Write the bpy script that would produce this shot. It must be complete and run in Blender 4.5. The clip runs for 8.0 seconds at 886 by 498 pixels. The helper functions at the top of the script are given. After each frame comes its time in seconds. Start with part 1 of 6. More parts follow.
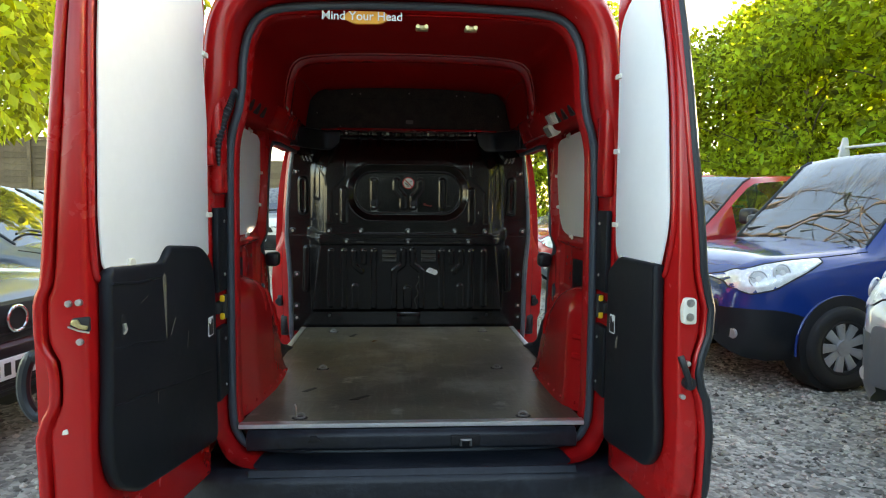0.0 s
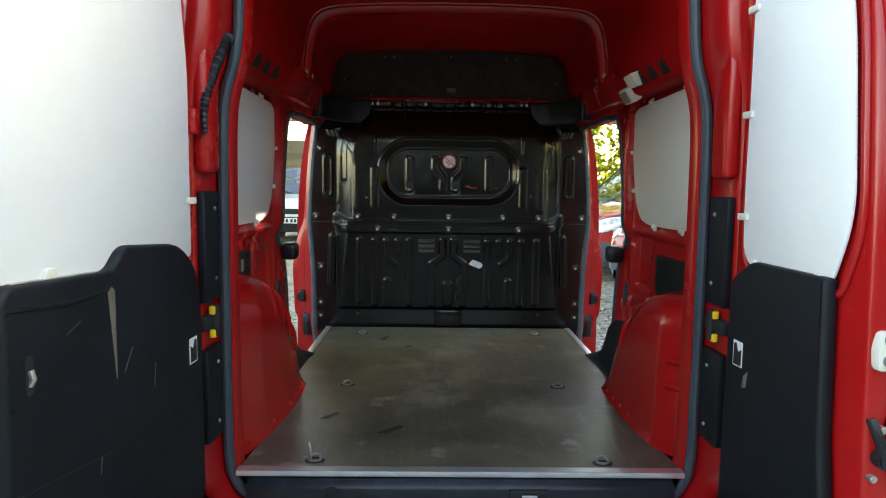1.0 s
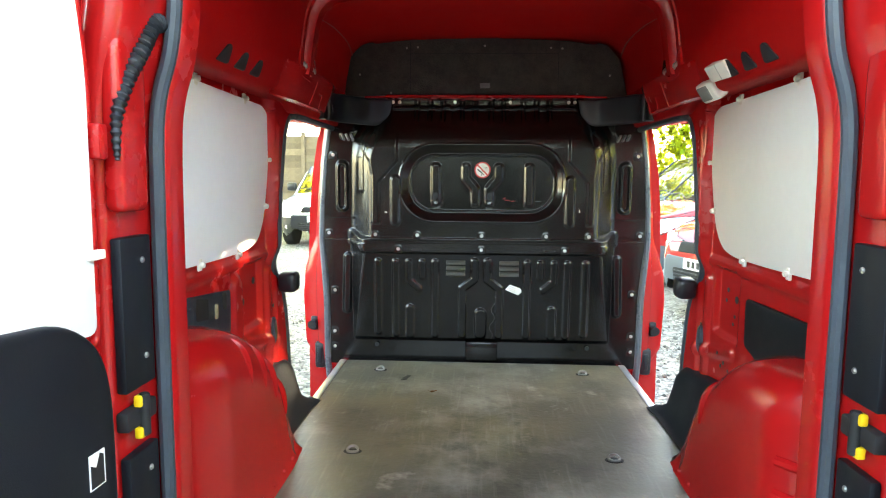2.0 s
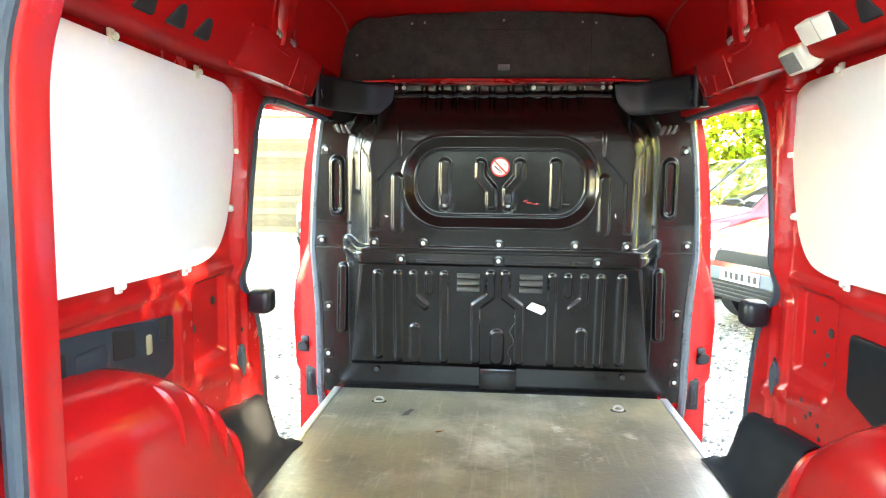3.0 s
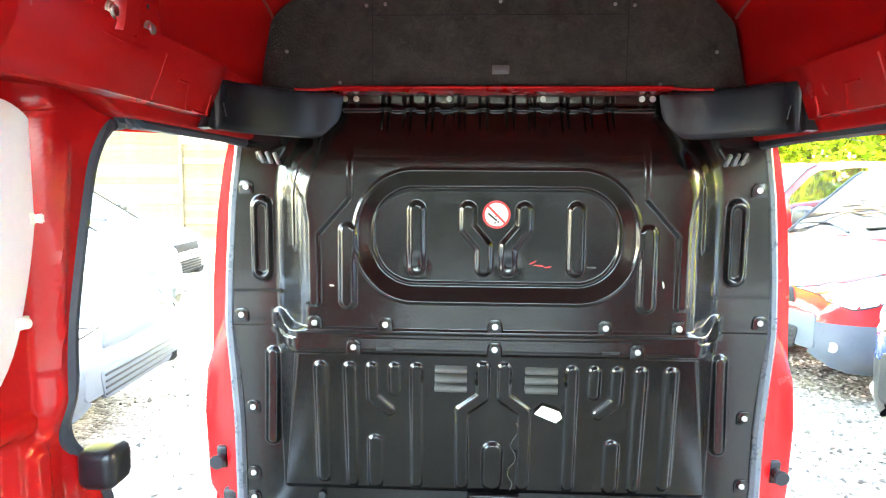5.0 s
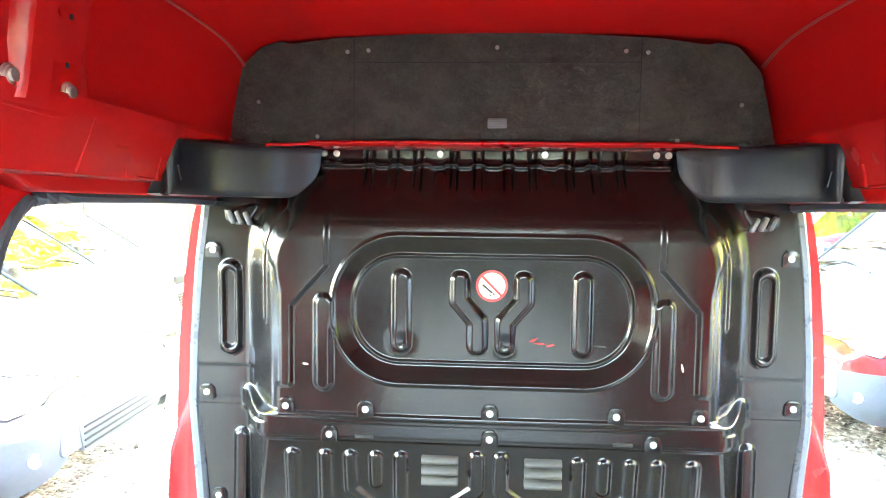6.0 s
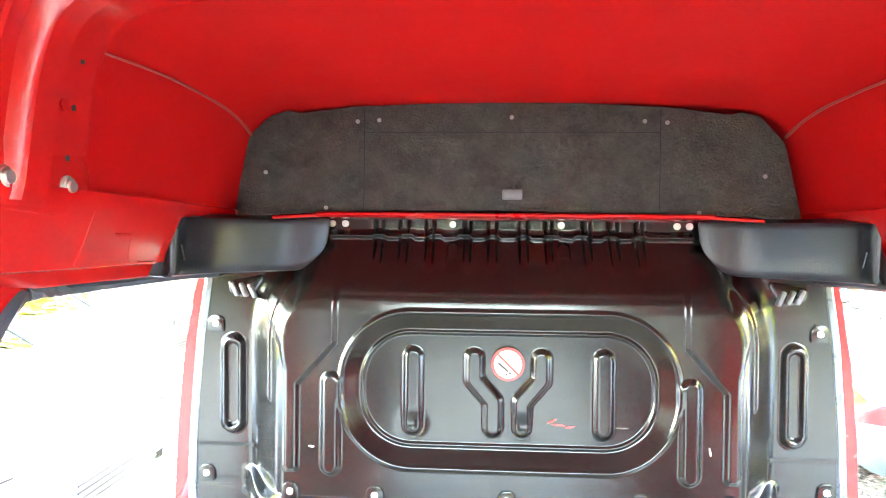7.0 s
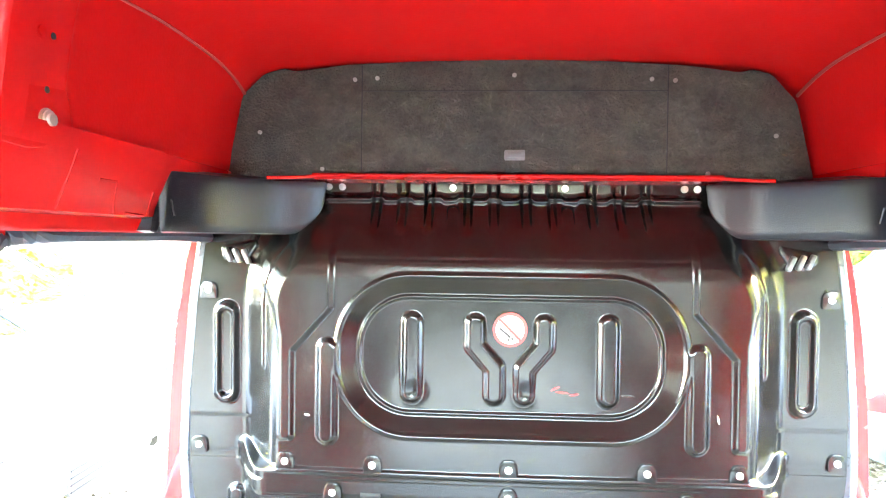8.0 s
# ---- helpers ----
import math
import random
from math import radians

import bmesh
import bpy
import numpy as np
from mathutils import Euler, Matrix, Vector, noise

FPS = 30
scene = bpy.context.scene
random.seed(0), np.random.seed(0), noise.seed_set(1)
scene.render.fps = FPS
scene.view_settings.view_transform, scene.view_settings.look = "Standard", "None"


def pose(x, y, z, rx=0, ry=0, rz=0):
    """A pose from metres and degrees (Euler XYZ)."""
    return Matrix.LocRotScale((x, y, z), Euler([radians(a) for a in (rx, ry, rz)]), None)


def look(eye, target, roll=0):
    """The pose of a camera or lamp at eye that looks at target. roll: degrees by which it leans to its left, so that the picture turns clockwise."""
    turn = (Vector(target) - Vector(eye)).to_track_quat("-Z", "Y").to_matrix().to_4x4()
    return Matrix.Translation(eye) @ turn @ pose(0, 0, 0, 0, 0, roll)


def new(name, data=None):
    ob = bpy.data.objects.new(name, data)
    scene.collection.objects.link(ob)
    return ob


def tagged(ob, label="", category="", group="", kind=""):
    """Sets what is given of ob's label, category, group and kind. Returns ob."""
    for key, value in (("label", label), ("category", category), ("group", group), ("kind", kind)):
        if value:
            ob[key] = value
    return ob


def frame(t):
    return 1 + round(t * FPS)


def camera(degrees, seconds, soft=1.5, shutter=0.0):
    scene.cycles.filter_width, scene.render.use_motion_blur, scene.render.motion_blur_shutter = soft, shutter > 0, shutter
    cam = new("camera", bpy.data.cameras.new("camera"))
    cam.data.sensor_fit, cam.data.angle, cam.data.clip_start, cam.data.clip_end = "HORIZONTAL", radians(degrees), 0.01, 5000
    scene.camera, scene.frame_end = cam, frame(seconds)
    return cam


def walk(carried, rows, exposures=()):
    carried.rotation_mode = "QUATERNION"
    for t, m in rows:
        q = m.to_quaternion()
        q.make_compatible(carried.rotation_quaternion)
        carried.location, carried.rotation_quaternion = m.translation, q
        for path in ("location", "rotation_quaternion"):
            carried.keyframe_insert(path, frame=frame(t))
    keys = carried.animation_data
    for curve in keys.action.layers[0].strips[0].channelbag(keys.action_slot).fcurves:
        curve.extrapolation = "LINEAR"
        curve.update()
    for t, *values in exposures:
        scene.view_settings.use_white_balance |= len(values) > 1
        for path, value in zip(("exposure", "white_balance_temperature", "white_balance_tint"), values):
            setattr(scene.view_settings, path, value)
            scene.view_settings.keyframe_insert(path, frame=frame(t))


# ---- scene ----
cam = camera(68.6, 8.0, soft=1.1)
PATH = [
    (0, (-0.049, -2.282, 1.35), (0.08, -0.291, 1.206), 0.5),
    (0.5, (-0.036, -2.003, 1.328), (0.045, -0.011, 1.163), 0.7),
    (1, (-0.082, -1.723, 1.352), (-0.054, 0.266, 1.15), 0.7),
    (1.5, (-0.06, -1.46, 1.412), (-0.097, 0.528, 1.197), 0.6),
    (1.7, (-0.046, -1.356, 1.439), (-0.108, 0.63, 1.211), 0.5),
    (2.8, (-0.011, -0.851, 1.425), (-0.182, 1.13, 1.213), 0.6),
    (3, (-0.012, -0.765, 1.415), (-0.178, 1.217, 1.202), 0.6),
    (3.5, (0.022, -0.556, 1.427), (-0.143, 1.426, 1.217), 0.7),
    (4, (0.03, -0.38, 1.445), (-0.133, 1.603, 1.236), 0.7),
    (4.2, (0.016, -0.29, 1.461), (-0.142, 1.692, 1.252), 0.6),
    (5.3, (-0.073, 0.111, 1.574), (-0.158, 2.098, 1.37), 0.4),
    (5.5, (-0.033, 0.158, 1.587), (-0.158, 2.146, 1.404), 0.7),
    (6, (-0.027, 0.232, 1.648), (-0.151, 2.223, 1.513), 0.7),
    (6.5, (-0.051, 0.265, 1.701), (-0.177, 2.26, 1.653), 0.7),
    (7, (-0.062, 0.294, 1.734), (-0.187, 2.29, 1.707), 0.6),
    (7.5, (-0.066, 0.313, 1.733), (-0.185, 2.309, 1.71), 0.6),
    (8, (-0.069, 0.339, 1.659), (-0.187, 2.335, 1.622), 0.7),
]
walk(cam, [(t, look(eye, target, roll)) for t, eye, target, roll in PATH],
     exposures=[(t, e, k, 10) for t, e, k in ((0, 2.9, 8200), (1.0, 3.2, 8300), (1.5, 3.75, 8500), (1.7, 4.15, 8500), (2.8, 5.6, 8500), (4.2, 5.95, 8200), (5.5, 6.35, 7900), (6.5, 7.15, 8200), (8, 7.8, 8000))])

# ---- world and sun ----
SUN_TO = Vector((1.0, 0.40, 0.265)).normalized()
world = bpy.data.worlds.new("sky")
scene.world = world
world.use_nodes = True
wn = world.node_tree.nodes
sky = wn.new("ShaderNodeTexSky")
sky.sky_type = 'NISHITA'
sky.sun_disc = False
sky.sun_elevation = math.asin(SUN_TO.z)
sky.sun_rotation = math.atan2(SUN_TO.x, SUN_TO.y)
world.node_tree.links.new(sky.outputs[0], wn["Background"].inputs[0])
wn["Background"].inputs[1].default_value = 0.15
sun = new("sun", bpy.data.lights.new("sun", 'SUN'))
sun.data.energy, sun.data.angle, sun.data.color = 5.0, radians(0.6), (1.0, 0.9, 0.74)
sun.matrix_world = look(SUN_TO * 30, (0, 0, 0))
tagged(sun, kind="structure")


# ---- materials ----
def mat(name, color, rough=0.5, metal=0.0, coat=0.0, vary=0.15, scale=6.0, bump=0.0, bscale=80.0, dirt=None, dirt_amount=0.0, dirt_scale=3.0, rand=0.0):
    m = bpy.data.materials.new(name)
    m.use_nodes = True
    nt = m.node_tree
    N, L = nt.nodes, nt.links
    b = N["Principled BSDF"]
    b.inputs["Roughness"].default_value = rough
    b.inputs["Metallic"].default_value = metal
    b.inputs["Coat Weight"].default_value = coat
    b.inputs["Coat Roughness"].default_value = 0.08
    tc = N.new("ShaderNodeTexCoord")
    big, fine = N.new("ShaderNodeTexNoise"), N.new("ShaderNodeTexNoise")
    for n, s in ((big, scale), (fine, scale * 9)):
        n.inputs["Scale"].default_value = s
        n.inputs["Detail"].default_value = 6
        L.new(tc.outputs["Object"], n.inputs["Vector"])
    add = N.new("ShaderNodeMath")
    add.operation = 'MULTIPLY_ADD'
    L.new(fine.outputs[0], add.inputs[0])
    add.inputs[1].default_value = 0.5
    L.new(big.outputs[0], add.inputs[2])
    ramp = N.new("ShaderNodeMapRange")
    ramp.inputs[1].default_value, ramp.inputs[2].default_value = 0.45, 1.05
    ramp.inputs[3].default_value, ramp.inputs[4].default_value = 1 - vary, 1 + vary
    L.new(add.outputs[0], ramp.inputs[0])
    val = ramp.outputs[0]
    if rand:
        info = N.new("ShaderNodeObjectInfo")
        r2 = N.new("ShaderNodeMapRange")
        r2.inputs[3].default_value, r2.inputs[4].default_value = 1 - rand, 1 + rand
        L.new(info.outputs["Random"], r2.inputs[0])
        mm = N.new("ShaderNodeMath")
        mm.operation = 'MULTIPLY'
        L.new(val, mm.inputs[0])
        L.new(r2.outputs[0], mm.inputs[1])
        val = mm.outputs[0]
    hsv = N.new("ShaderNodeHueSaturation")
    hsv.inputs["Color"].default_value = (*color, 1)
    L.new(val, hsv.inputs["Value"])
    col = hsv.outputs[0]
    if dirt:
        dn = N.new("ShaderNodeTexNoise")
        dn.inputs["Scale"].default_value, dn.inputs["Detail"].default_value, dn.inputs["Roughness"].default_value = dirt_scale, 9, 0.65
        L.new(tc.outputs["Object"], dn.inputs["Vector"])
        dr = N.new("ShaderNodeMapRange")
        dr.inputs[1].default_value, dr.inputs[2].default_value = 0.5, 0.72
        dr.inputs[3].default_value, dr.inputs[4].default_value = 0.0, dirt_amount
        L.new(dn.outputs[0], dr.inputs[0])
        mix = N.new("ShaderNodeMix")
        mix.data_type = 'RGBA'
        L.new(dr.outputs[0], mix.inputs["Factor"])
        L.new(col, mix.inputs["A"])
        mix.inputs["B"].default_value = (*dirt, 1)
        col = mix.outputs["Result"]
    L.new(col, b.inputs["Base Color"])
    rr = N.new("ShaderNodeMapRange")
    rr.inputs[1].default_value, rr.inputs[2].default_value = 0.4, 1.1
    rr.inputs[3].default_value, rr.inputs[4].default_value = max(0.02, rough - 0.07), min(1, rough + 0.1)
    L.new(add.outputs[0], rr.inputs[0])
    L.new(rr.outputs[0], b.inputs["Roughness"])
    if bump:
        bn = N.new("ShaderNodeTexNoise")
        bn.inputs["Scale"].default_value, bn.inputs["Detail"].default_value = bscale, 4
        L.new(tc.outputs["Object"], bn.inputs["Vector"])
        bp = N.new("ShaderNodeBump")
        bp.inputs["Strength"].default_value, bp.inputs["Distance"].default_value = bump, 0.01
        L.new(bn.outputs[0], bp.inputs["Height"])
        L.new(bp.outputs[0], b.inputs["Normal"])
    return m


def glass_mat(name, tint=(0.55, 0.6, 0.6), rough=0.01):
    m = bpy.data.materials.new(name)
    m.use_nodes = True
    b = m.node_tree.nodes["Principled BSDF"]
    b.inputs["Base Color"].default_value = (*tint, 1)
    b.inputs["Roughness"].default_value = rough
    b.inputs["Transmission Weight"].default_value = 0.95
    b.inputs["IOR"].default_value = 2.6
    return m


def leaf_mat(name, color, back, through_light=0.5, lo=0.35, hi=2.2):
    m = bpy.data.materials.new(name)
    m.use_nodes = True
    nt = m.node_tree
    N, L = nt.nodes, nt.links
    b = N["Principled BSDF"]
    geo = N.new("ShaderNodeNewGeometry")
    hsv = N.new("ShaderNodeHueSaturation")
    hsv.inputs["Color"].default_value = (*color, 1)
    r = N.new("ShaderNodeMapRange")
    r.inputs[3].default_value, r.inputs[4].default_value = lo, hi
    L.new(geo.outputs["Random Per Island"], r.inputs[0])
    L.new(r.outputs[0], hsv.inputs["Value"])
    r2 = N.new("ShaderNodeMapRange")
    r2.inputs[3].default_value, r2.inputs[4].default_value = 0.46, 0.53
    L.new(geo.outputs["Random Per Island"], r2.inputs[0])
    L.new(r2.outputs[0], hsv.inputs["Hue"])
    L.new(hsv.outputs[0], b.inputs["Base Color"])
    b.inputs["Roughness"].default_value = 0.5
    b.inputs["Specular IOR Level"].default_value = 0.25
    tr = N.new("ShaderNodeBsdfTranslucent")
    h2 = N.new("ShaderNodeHueSaturation")
    h2.inputs["Color"].default_value = (*back, 1)
    r3 = N.new("ShaderNodeMapRange")
    r3.inputs[3].default_value, r3.inputs[4].default_value = 0.25, 1.15
    L.new(geo.outputs["Random Per Island"], r3.inputs[0])
    L.new(r3.outputs[0], h2.inputs["Value"])
    L.new(h2.outputs[0], tr.inputs[0])
    mix = N.new("ShaderNodeMixShader")
    mix.inputs[0].default_value = through_light
    L.new(b.outputs[0], mix.inputs[1])
    L.new(tr.outputs[0], mix.inputs[2])
    L.new(mix.outputs[0], N["Material Output"].inputs[0])
    return m


RED = mat("red_paint", (0.43, 0.008, 0.009), 0.22, vary=0.05, scale=2.5, bump=0.006, bscale=9)
LINER = mat("matte_red_roof", (0.38, 0.003, 0.0035), 0.6, vary=0.06, scale=3, bump=0.04, bscale=160)
BLACKMETAL = mat("black_painted_steel", (0.0055, 0.005, 0.005), 0.18, vary=0.15, scale=3, bump=0.02, bscale=14, dirt=(0.010, 0.009, 0.008), dirt_amount=0.2, dirt_scale=3)
TRIM = mat("grained_black_plastic", (0.006, 0.0085, 0.012), 0.46, vary=0.25, scale=5, bump=0.12, bscale=500, dirt=(0.014, 0.016, 0.018), dirt_amount=0.25, dirt_scale=6)
PLASTIC = mat("smooth_black_plastic", (0.010, 0.012, 0.016), 0.32, vary=0.2, scale=8, bump=0.08, bscale=300)
RUBBER = mat("grey_rubber_seal", (0.040, 0.053, 0.068), 0.42, vary=0.2, scale=12, bump=0.1, bscale=120)
SEALBLACK = mat("black_rubber_seal", (0.010, 0.014, 0.019), 0.4, vary=0.2, scale=12, bump=0.1, bscale=120)
SLATE = mat("slate_black_plastic", (0.020, 0.028, 0.040), 0.42, vary=0.2, scale=6, bump=0.1, bscale=300)
DUSTY = mat("dusty_black_steel", (0.055, 0.054, 0.050), 0.45, vary=0.3, scale=20)
TYRE = mat("tyre_rubber", (0.016, 0.016, 0.017), 0.75, vary=0.3, scale=20, bump=0.2, bscale=150)
CARPET = mat("black_felt_lining", (0.050, 0.046, 0.038), 0.95, vary=0.45, scale=22, bump=1.0, bscale=230, dirt=(0.075, 0.070, 0.060), dirt_amount=0.6, dirt_scale=45)
BOARD = mat("white_hardboard", (0.87, 0.88, 0.88), 0.42, vary=0.03, scale=4, bump=0.03, bscale=40)
# white hardboard again, with the right wall's warm light put into the colour
BOARD_WARM = mat("warm_lit_hardboard", (0.76, 0.74, 0.68), 0.45, vary=0.04, scale=4, bump=0.03, bscale=40)
ALU = mat("brushed_aluminium", (0.72, 0.73, 0.74), 0.35, metal=0.85, vary=0.1, scale=20, bump=0.05, bscale=200)
STEEL = mat("zinc_plated_steel", (0.62, 0.61, 0.58), 0.32, metal=0.9, vary=0.15, scale=30)
DARK = mat("dark_cavity_metal", (0.010, 0.010, 0.011), 0.7, vary=0.2)
SILL = mat("scuffed_sill_plastic", (0.007, 0.010, 0.016), 0.36, vary=0.4, scale=4, bump=0.15, bscale=60, dirt=(0.05, 0.06, 0.075), dirt_amount=0.35, dirt_scale=9)
YELLOW = mat("yellow_plastic", (0.85, 0.52, 0.02), 0.4, vary=0.08)
AMBER = mat("orange_decal", (0.85, 0.36, 0.02), 0.45, vary=0.1)
WHITE = mat("white_vinyl", (0.82, 0.82, 0.80), 0.4, vary=0.04)
WHITEPL = mat("ivory_plastic", (0.74, 0.71, 0.62), 0.4, vary=0.05)
SIGNRED = mat("sign_red", (0.62, 0.03, 0.03), 0.4, vary=0.05)
PRINT = mat("black_print", (0.015, 0.015, 0.015), 0.5, vary=0.05)
SEALANT = mat("seam_sealer", (0.28, 0.05, 0.04), 0.6, vary=0.1)
BROWN = mat("dry_leaf", (0.22, 0.10, 0.04), 0.8, vary=0.3, scale=30)

PALESEAL = mat("pale_grey_seal", (0.085, 0.095, 0.11), 0.28, vary=0.2, scale=12, bump=0.05, bscale=120)
DULLSCREW = mat("dull_screw", (0.32, 0.31, 0.29), 0.45, metal=0.6, vary=0.2, scale=60)
BRASS = mat("yellow_zinc_catch", (0.60, 0.48, 0.24), 0.35, metal=0.9, vary=0.2, scale=30)
BLACKMETAL.node_tree.nodes["Principled BSDF"].inputs["Specular IOR Level"].default_value = 0.6
LINER.node_tree.nodes["Principled BSDF"].inputs["Specular IOR Level"].default_value = 0.15
TRIM.node_tree.nodes["Principled BSDF"].inputs["Specular IOR Level"].default_value = 0.28


def scratched(m, color, scale, stretch, amount):
    """Fine long scuffs across a worn surface."""
    N, L = m.node_tree.nodes, m.node_tree.links
    b = N["Principled BSDF"]
    old = b.inputs["Base Color"].links[0].from_socket
    tc = N.new("ShaderNodeTexCoord")
    for turn, seed in ((12, 0.0), (-28, 7.0), (80, 3.0)):
        mp = N.new("ShaderNodeMapping")
        mp.inputs["Rotation"].default_value = (0, 0, radians(turn))
        mp.inputs["Location"].default_value = (seed, seed, 0)
        mp.inputs["Scale"].default_value = (scale * stretch, scale, 1)
        n = N.new("ShaderNodeTexNoise")
        n.inputs["Scale"].default_value = 1.0
        n.inputs["Detail"].default_value = 4
        r = N.new("ShaderNodeMapRange")
        r.inputs[1].default_value, r.inputs[2].default_value = 0.60, 0.72
        r.inputs[3].default_value, r.inputs[4].default_value = 0.0, amount
        mx = N.new("ShaderNodeMix")
        mx.data_type = 'RGBA'
        mx.inputs[7].default_value = (*color, 1)
        L.new(tc.outputs["Object"], mp.inputs["Vector"])
        L.new(mp.outputs[0], n.inputs["Vector"])
        L.new(n.outputs[0], r.inputs[0])
        L.new(r.outputs[0], mx.inputs[0])
        L.new(old, mx.inputs[6])
        old = mx.outputs[2]
    L.new(old, b.inputs["Base Color"])


# ---- mesh helpers ----
def link(name, bm, material, parent=None, label="", smooth=True, angle=35):
    me = bpy.data.meshes.new(name)
    bm.normal_update()
    bm.to_mesh(me)
    bm.free()
    me.materials.append(material)
    if smooth:
        me.shade_smooth()
        me.set_sharp_from_angle(angle=radians(angle))
    ob = new(name, me)
    if parent is not None:
        ob.parent = parent
        ob.matrix_parent_inverse = Matrix.Translation(-parent.matrix_basis.translation) if parent.type == 'EMPTY' else parent.matrix_basis.inverted()
    if label:
        tagged(ob, label)
    return ob


def part(name, bm, material, parent, label="", smooth=True, angle=35):
    return link(name, bm, material, parent, label, smooth, angle)


def thing(name, label, category, at=(0, 0, 0), group=""):
    ob = new(name)
    ob.empty_display_size = 0.1
    ob.location = at
    return tagged(ob, label, category, group)


def bake(bm, m):
    bmesh.ops.transform(bm, matrix=m, verts=bm.verts)
    return bm


def box(x0, x1, y0, y1, z0, z1, bevel=0.0, seg=2, bm=None):
    bm2 = bmesh.new()
    bmesh.ops.create_cube(bm2, size=1)
    for v in bm2.verts:
        v.co = ((x0 + x1) / 2 + v.co.x * (x1 - x0), (y0 + y1) / 2 + v.co.y * (y1 - y0), (z0 + z1) / 2 + v.co.z * (z1 - z0))
    if bevel:
        bmesh.ops.bevel(bm2, geom=bm2.edges[:], offset=bevel, segments=seg, profile=0.5, affect='EDGES')
    return bm2


def merge(*bms):
    """Several bmeshes as one."""
    out = bmesh.new()
    for b in bms:
        me = bpy.data.meshes.new("tmp")
        b.to_mesh(me)
        b.free()
        out.from_mesh(me)
        bpy.data.meshes.remove(me)
    return out


def cyl(p, q, r, seg=16, bevel=0.0, r2=None):
    bm = bmesh.new()
    p, q = Vector(p), Vector(q)
    d = q - p
    bmesh.ops.create_cone(bm, cap_ends=True, segments=seg, radius1=r, radius2=r if r2 is None else r2, depth=d.length)
    if bevel:
        bmesh.ops.bevel(bm, geom=[e for e in bm.edges if len(e.link_faces) == 2 and any(len(f.verts) > 4 for f in e.link_faces)], offset=bevel, segments=2, affect='EDGES')
    return bake(bm, Matrix.Translation((p + q) / 2) @ d.to_track_quat('Z', 'Y').to_matrix().to_4x4())


def prism(outline, axis, a, b, bevel=0.0, seg=2):
    """A closed 2D outline pushed along an axis from a to b."""
    bm = bmesh.new()

    def at(u, v, w):
        return {"x": (w, u, v), "y": (u, w, v), "z": (u, v, w)}[axis]
    lo = [bm.verts.new(at(u, v, a)) for u, v in outline]
    hi = [bm.verts.new(at(u, v, b)) for u, v in outline]
    n = len(outline)
    bm.faces.new(lo)
    bm.faces.new(hi[::-1])
    for i in range(n):
        bm.faces.new((lo[i], hi[i], hi[(i + 1) % n], lo[(i + 1) % n]))
    bmesh.ops.recalc_face_normals(bm, faces=bm.faces)
    if bevel:
        caps = [f for f in bm.faces if len(f.verts) == n]
        bmesh.ops.bevel(bm, geom=list({e for f in caps for e in f.edges}), offset=bevel, segments=seg, profile=0.5, affect='EDGES')
    return bm


def rounded(points, r, n=5):
    """A closed polygon with its corners rounded; r: one radius, or one for each corner."""
    out = []
    m = len(points)
    for i in range(m):
        p, a, b = Vector(points[i]), Vector(points[i - 1]), Vector(points[(i + 1) % m])
        rr = r[i] if isinstance(r, (list, tuple)) else r
        da, db = (a - p), (b - p)
        t = min(rr, da.length * 0.48, db.length * 0.48)
        s, e = p + da.normalized() * t, p + db.normalized() * t
        for k in range(n + 1):
            u = k / n
            out.append(tuple((1 - u) ** 2 * s + 2 * u * (1 - u) * p + u * u * e))
    return out


def smooth_line(pts, per=6, closed=False):
    """A Catmull-Rom line through points."""
    P = [Vector(p) for p in pts]
    n = len(P)
    out = []
    for i in range(n if closed else n - 1):
        p0, p1, p2, p3 = (P[(i + k) % n] if closed else P[min(max(i + k, 0), n - 1)] for k in (-1, 0, 1, 2))
        for j in range(per):
            t = j / per
            out.append(0.5 * ((2 * p1) + (p2 - p0) * t + (2 * p0 - 5 * p1 + 4 * p2 - p3) * t * t + (3 * p1 - p0 - 3 * p2 + p3) * t ** 3))
    if not closed:
        out.append(P[-1])
    return out


def tube(path, r, seg=10, closed=False, squash=None):
    """A tube along a line; r: one radius or a function of the step."""
    bm = bmesh.new()
    path = [Vector(p) for p in path]
    n = len(path)
    rings = []
    up = Vector((0.3, 0.9, 0.2)).normalized()
    for i, p in enumerate(path):
        a = path[(i - 1) % n] if closed or i else path[0]
        b = path[(i + 1) % n] if closed or i < n - 1 else path[-1]
        d = (b - a).normalized()
        s = d.cross(up)
        if s.length < 1e-4:
            s = d.cross(Vector((1, 0, 0)))
        s.normalize()
        w = s.cross(d)
        rad = r(i) if callable(r) else r
        rings.append([bm.verts.new(p + s * math.cos(k * 2 * math.pi / seg) * rad + w * math.sin(k * 2 * math.pi / seg) * rad) for k in range(seg)])
    for i in range(n if closed else n - 1):
        A, B = rings[i], rings[(i + 1) % n]
        for k in range(seg):
            bm.faces.new((A[k], A[(k + 1) % seg], B[(k + 1) % seg], B[k]))
    if not closed:
        bm.faces.new(rings[0])
        bm.faces.new(rings[-1][::-1])
    bmesh.ops.recalc_face_normals(bm, faces=bm.faces)
    return bm


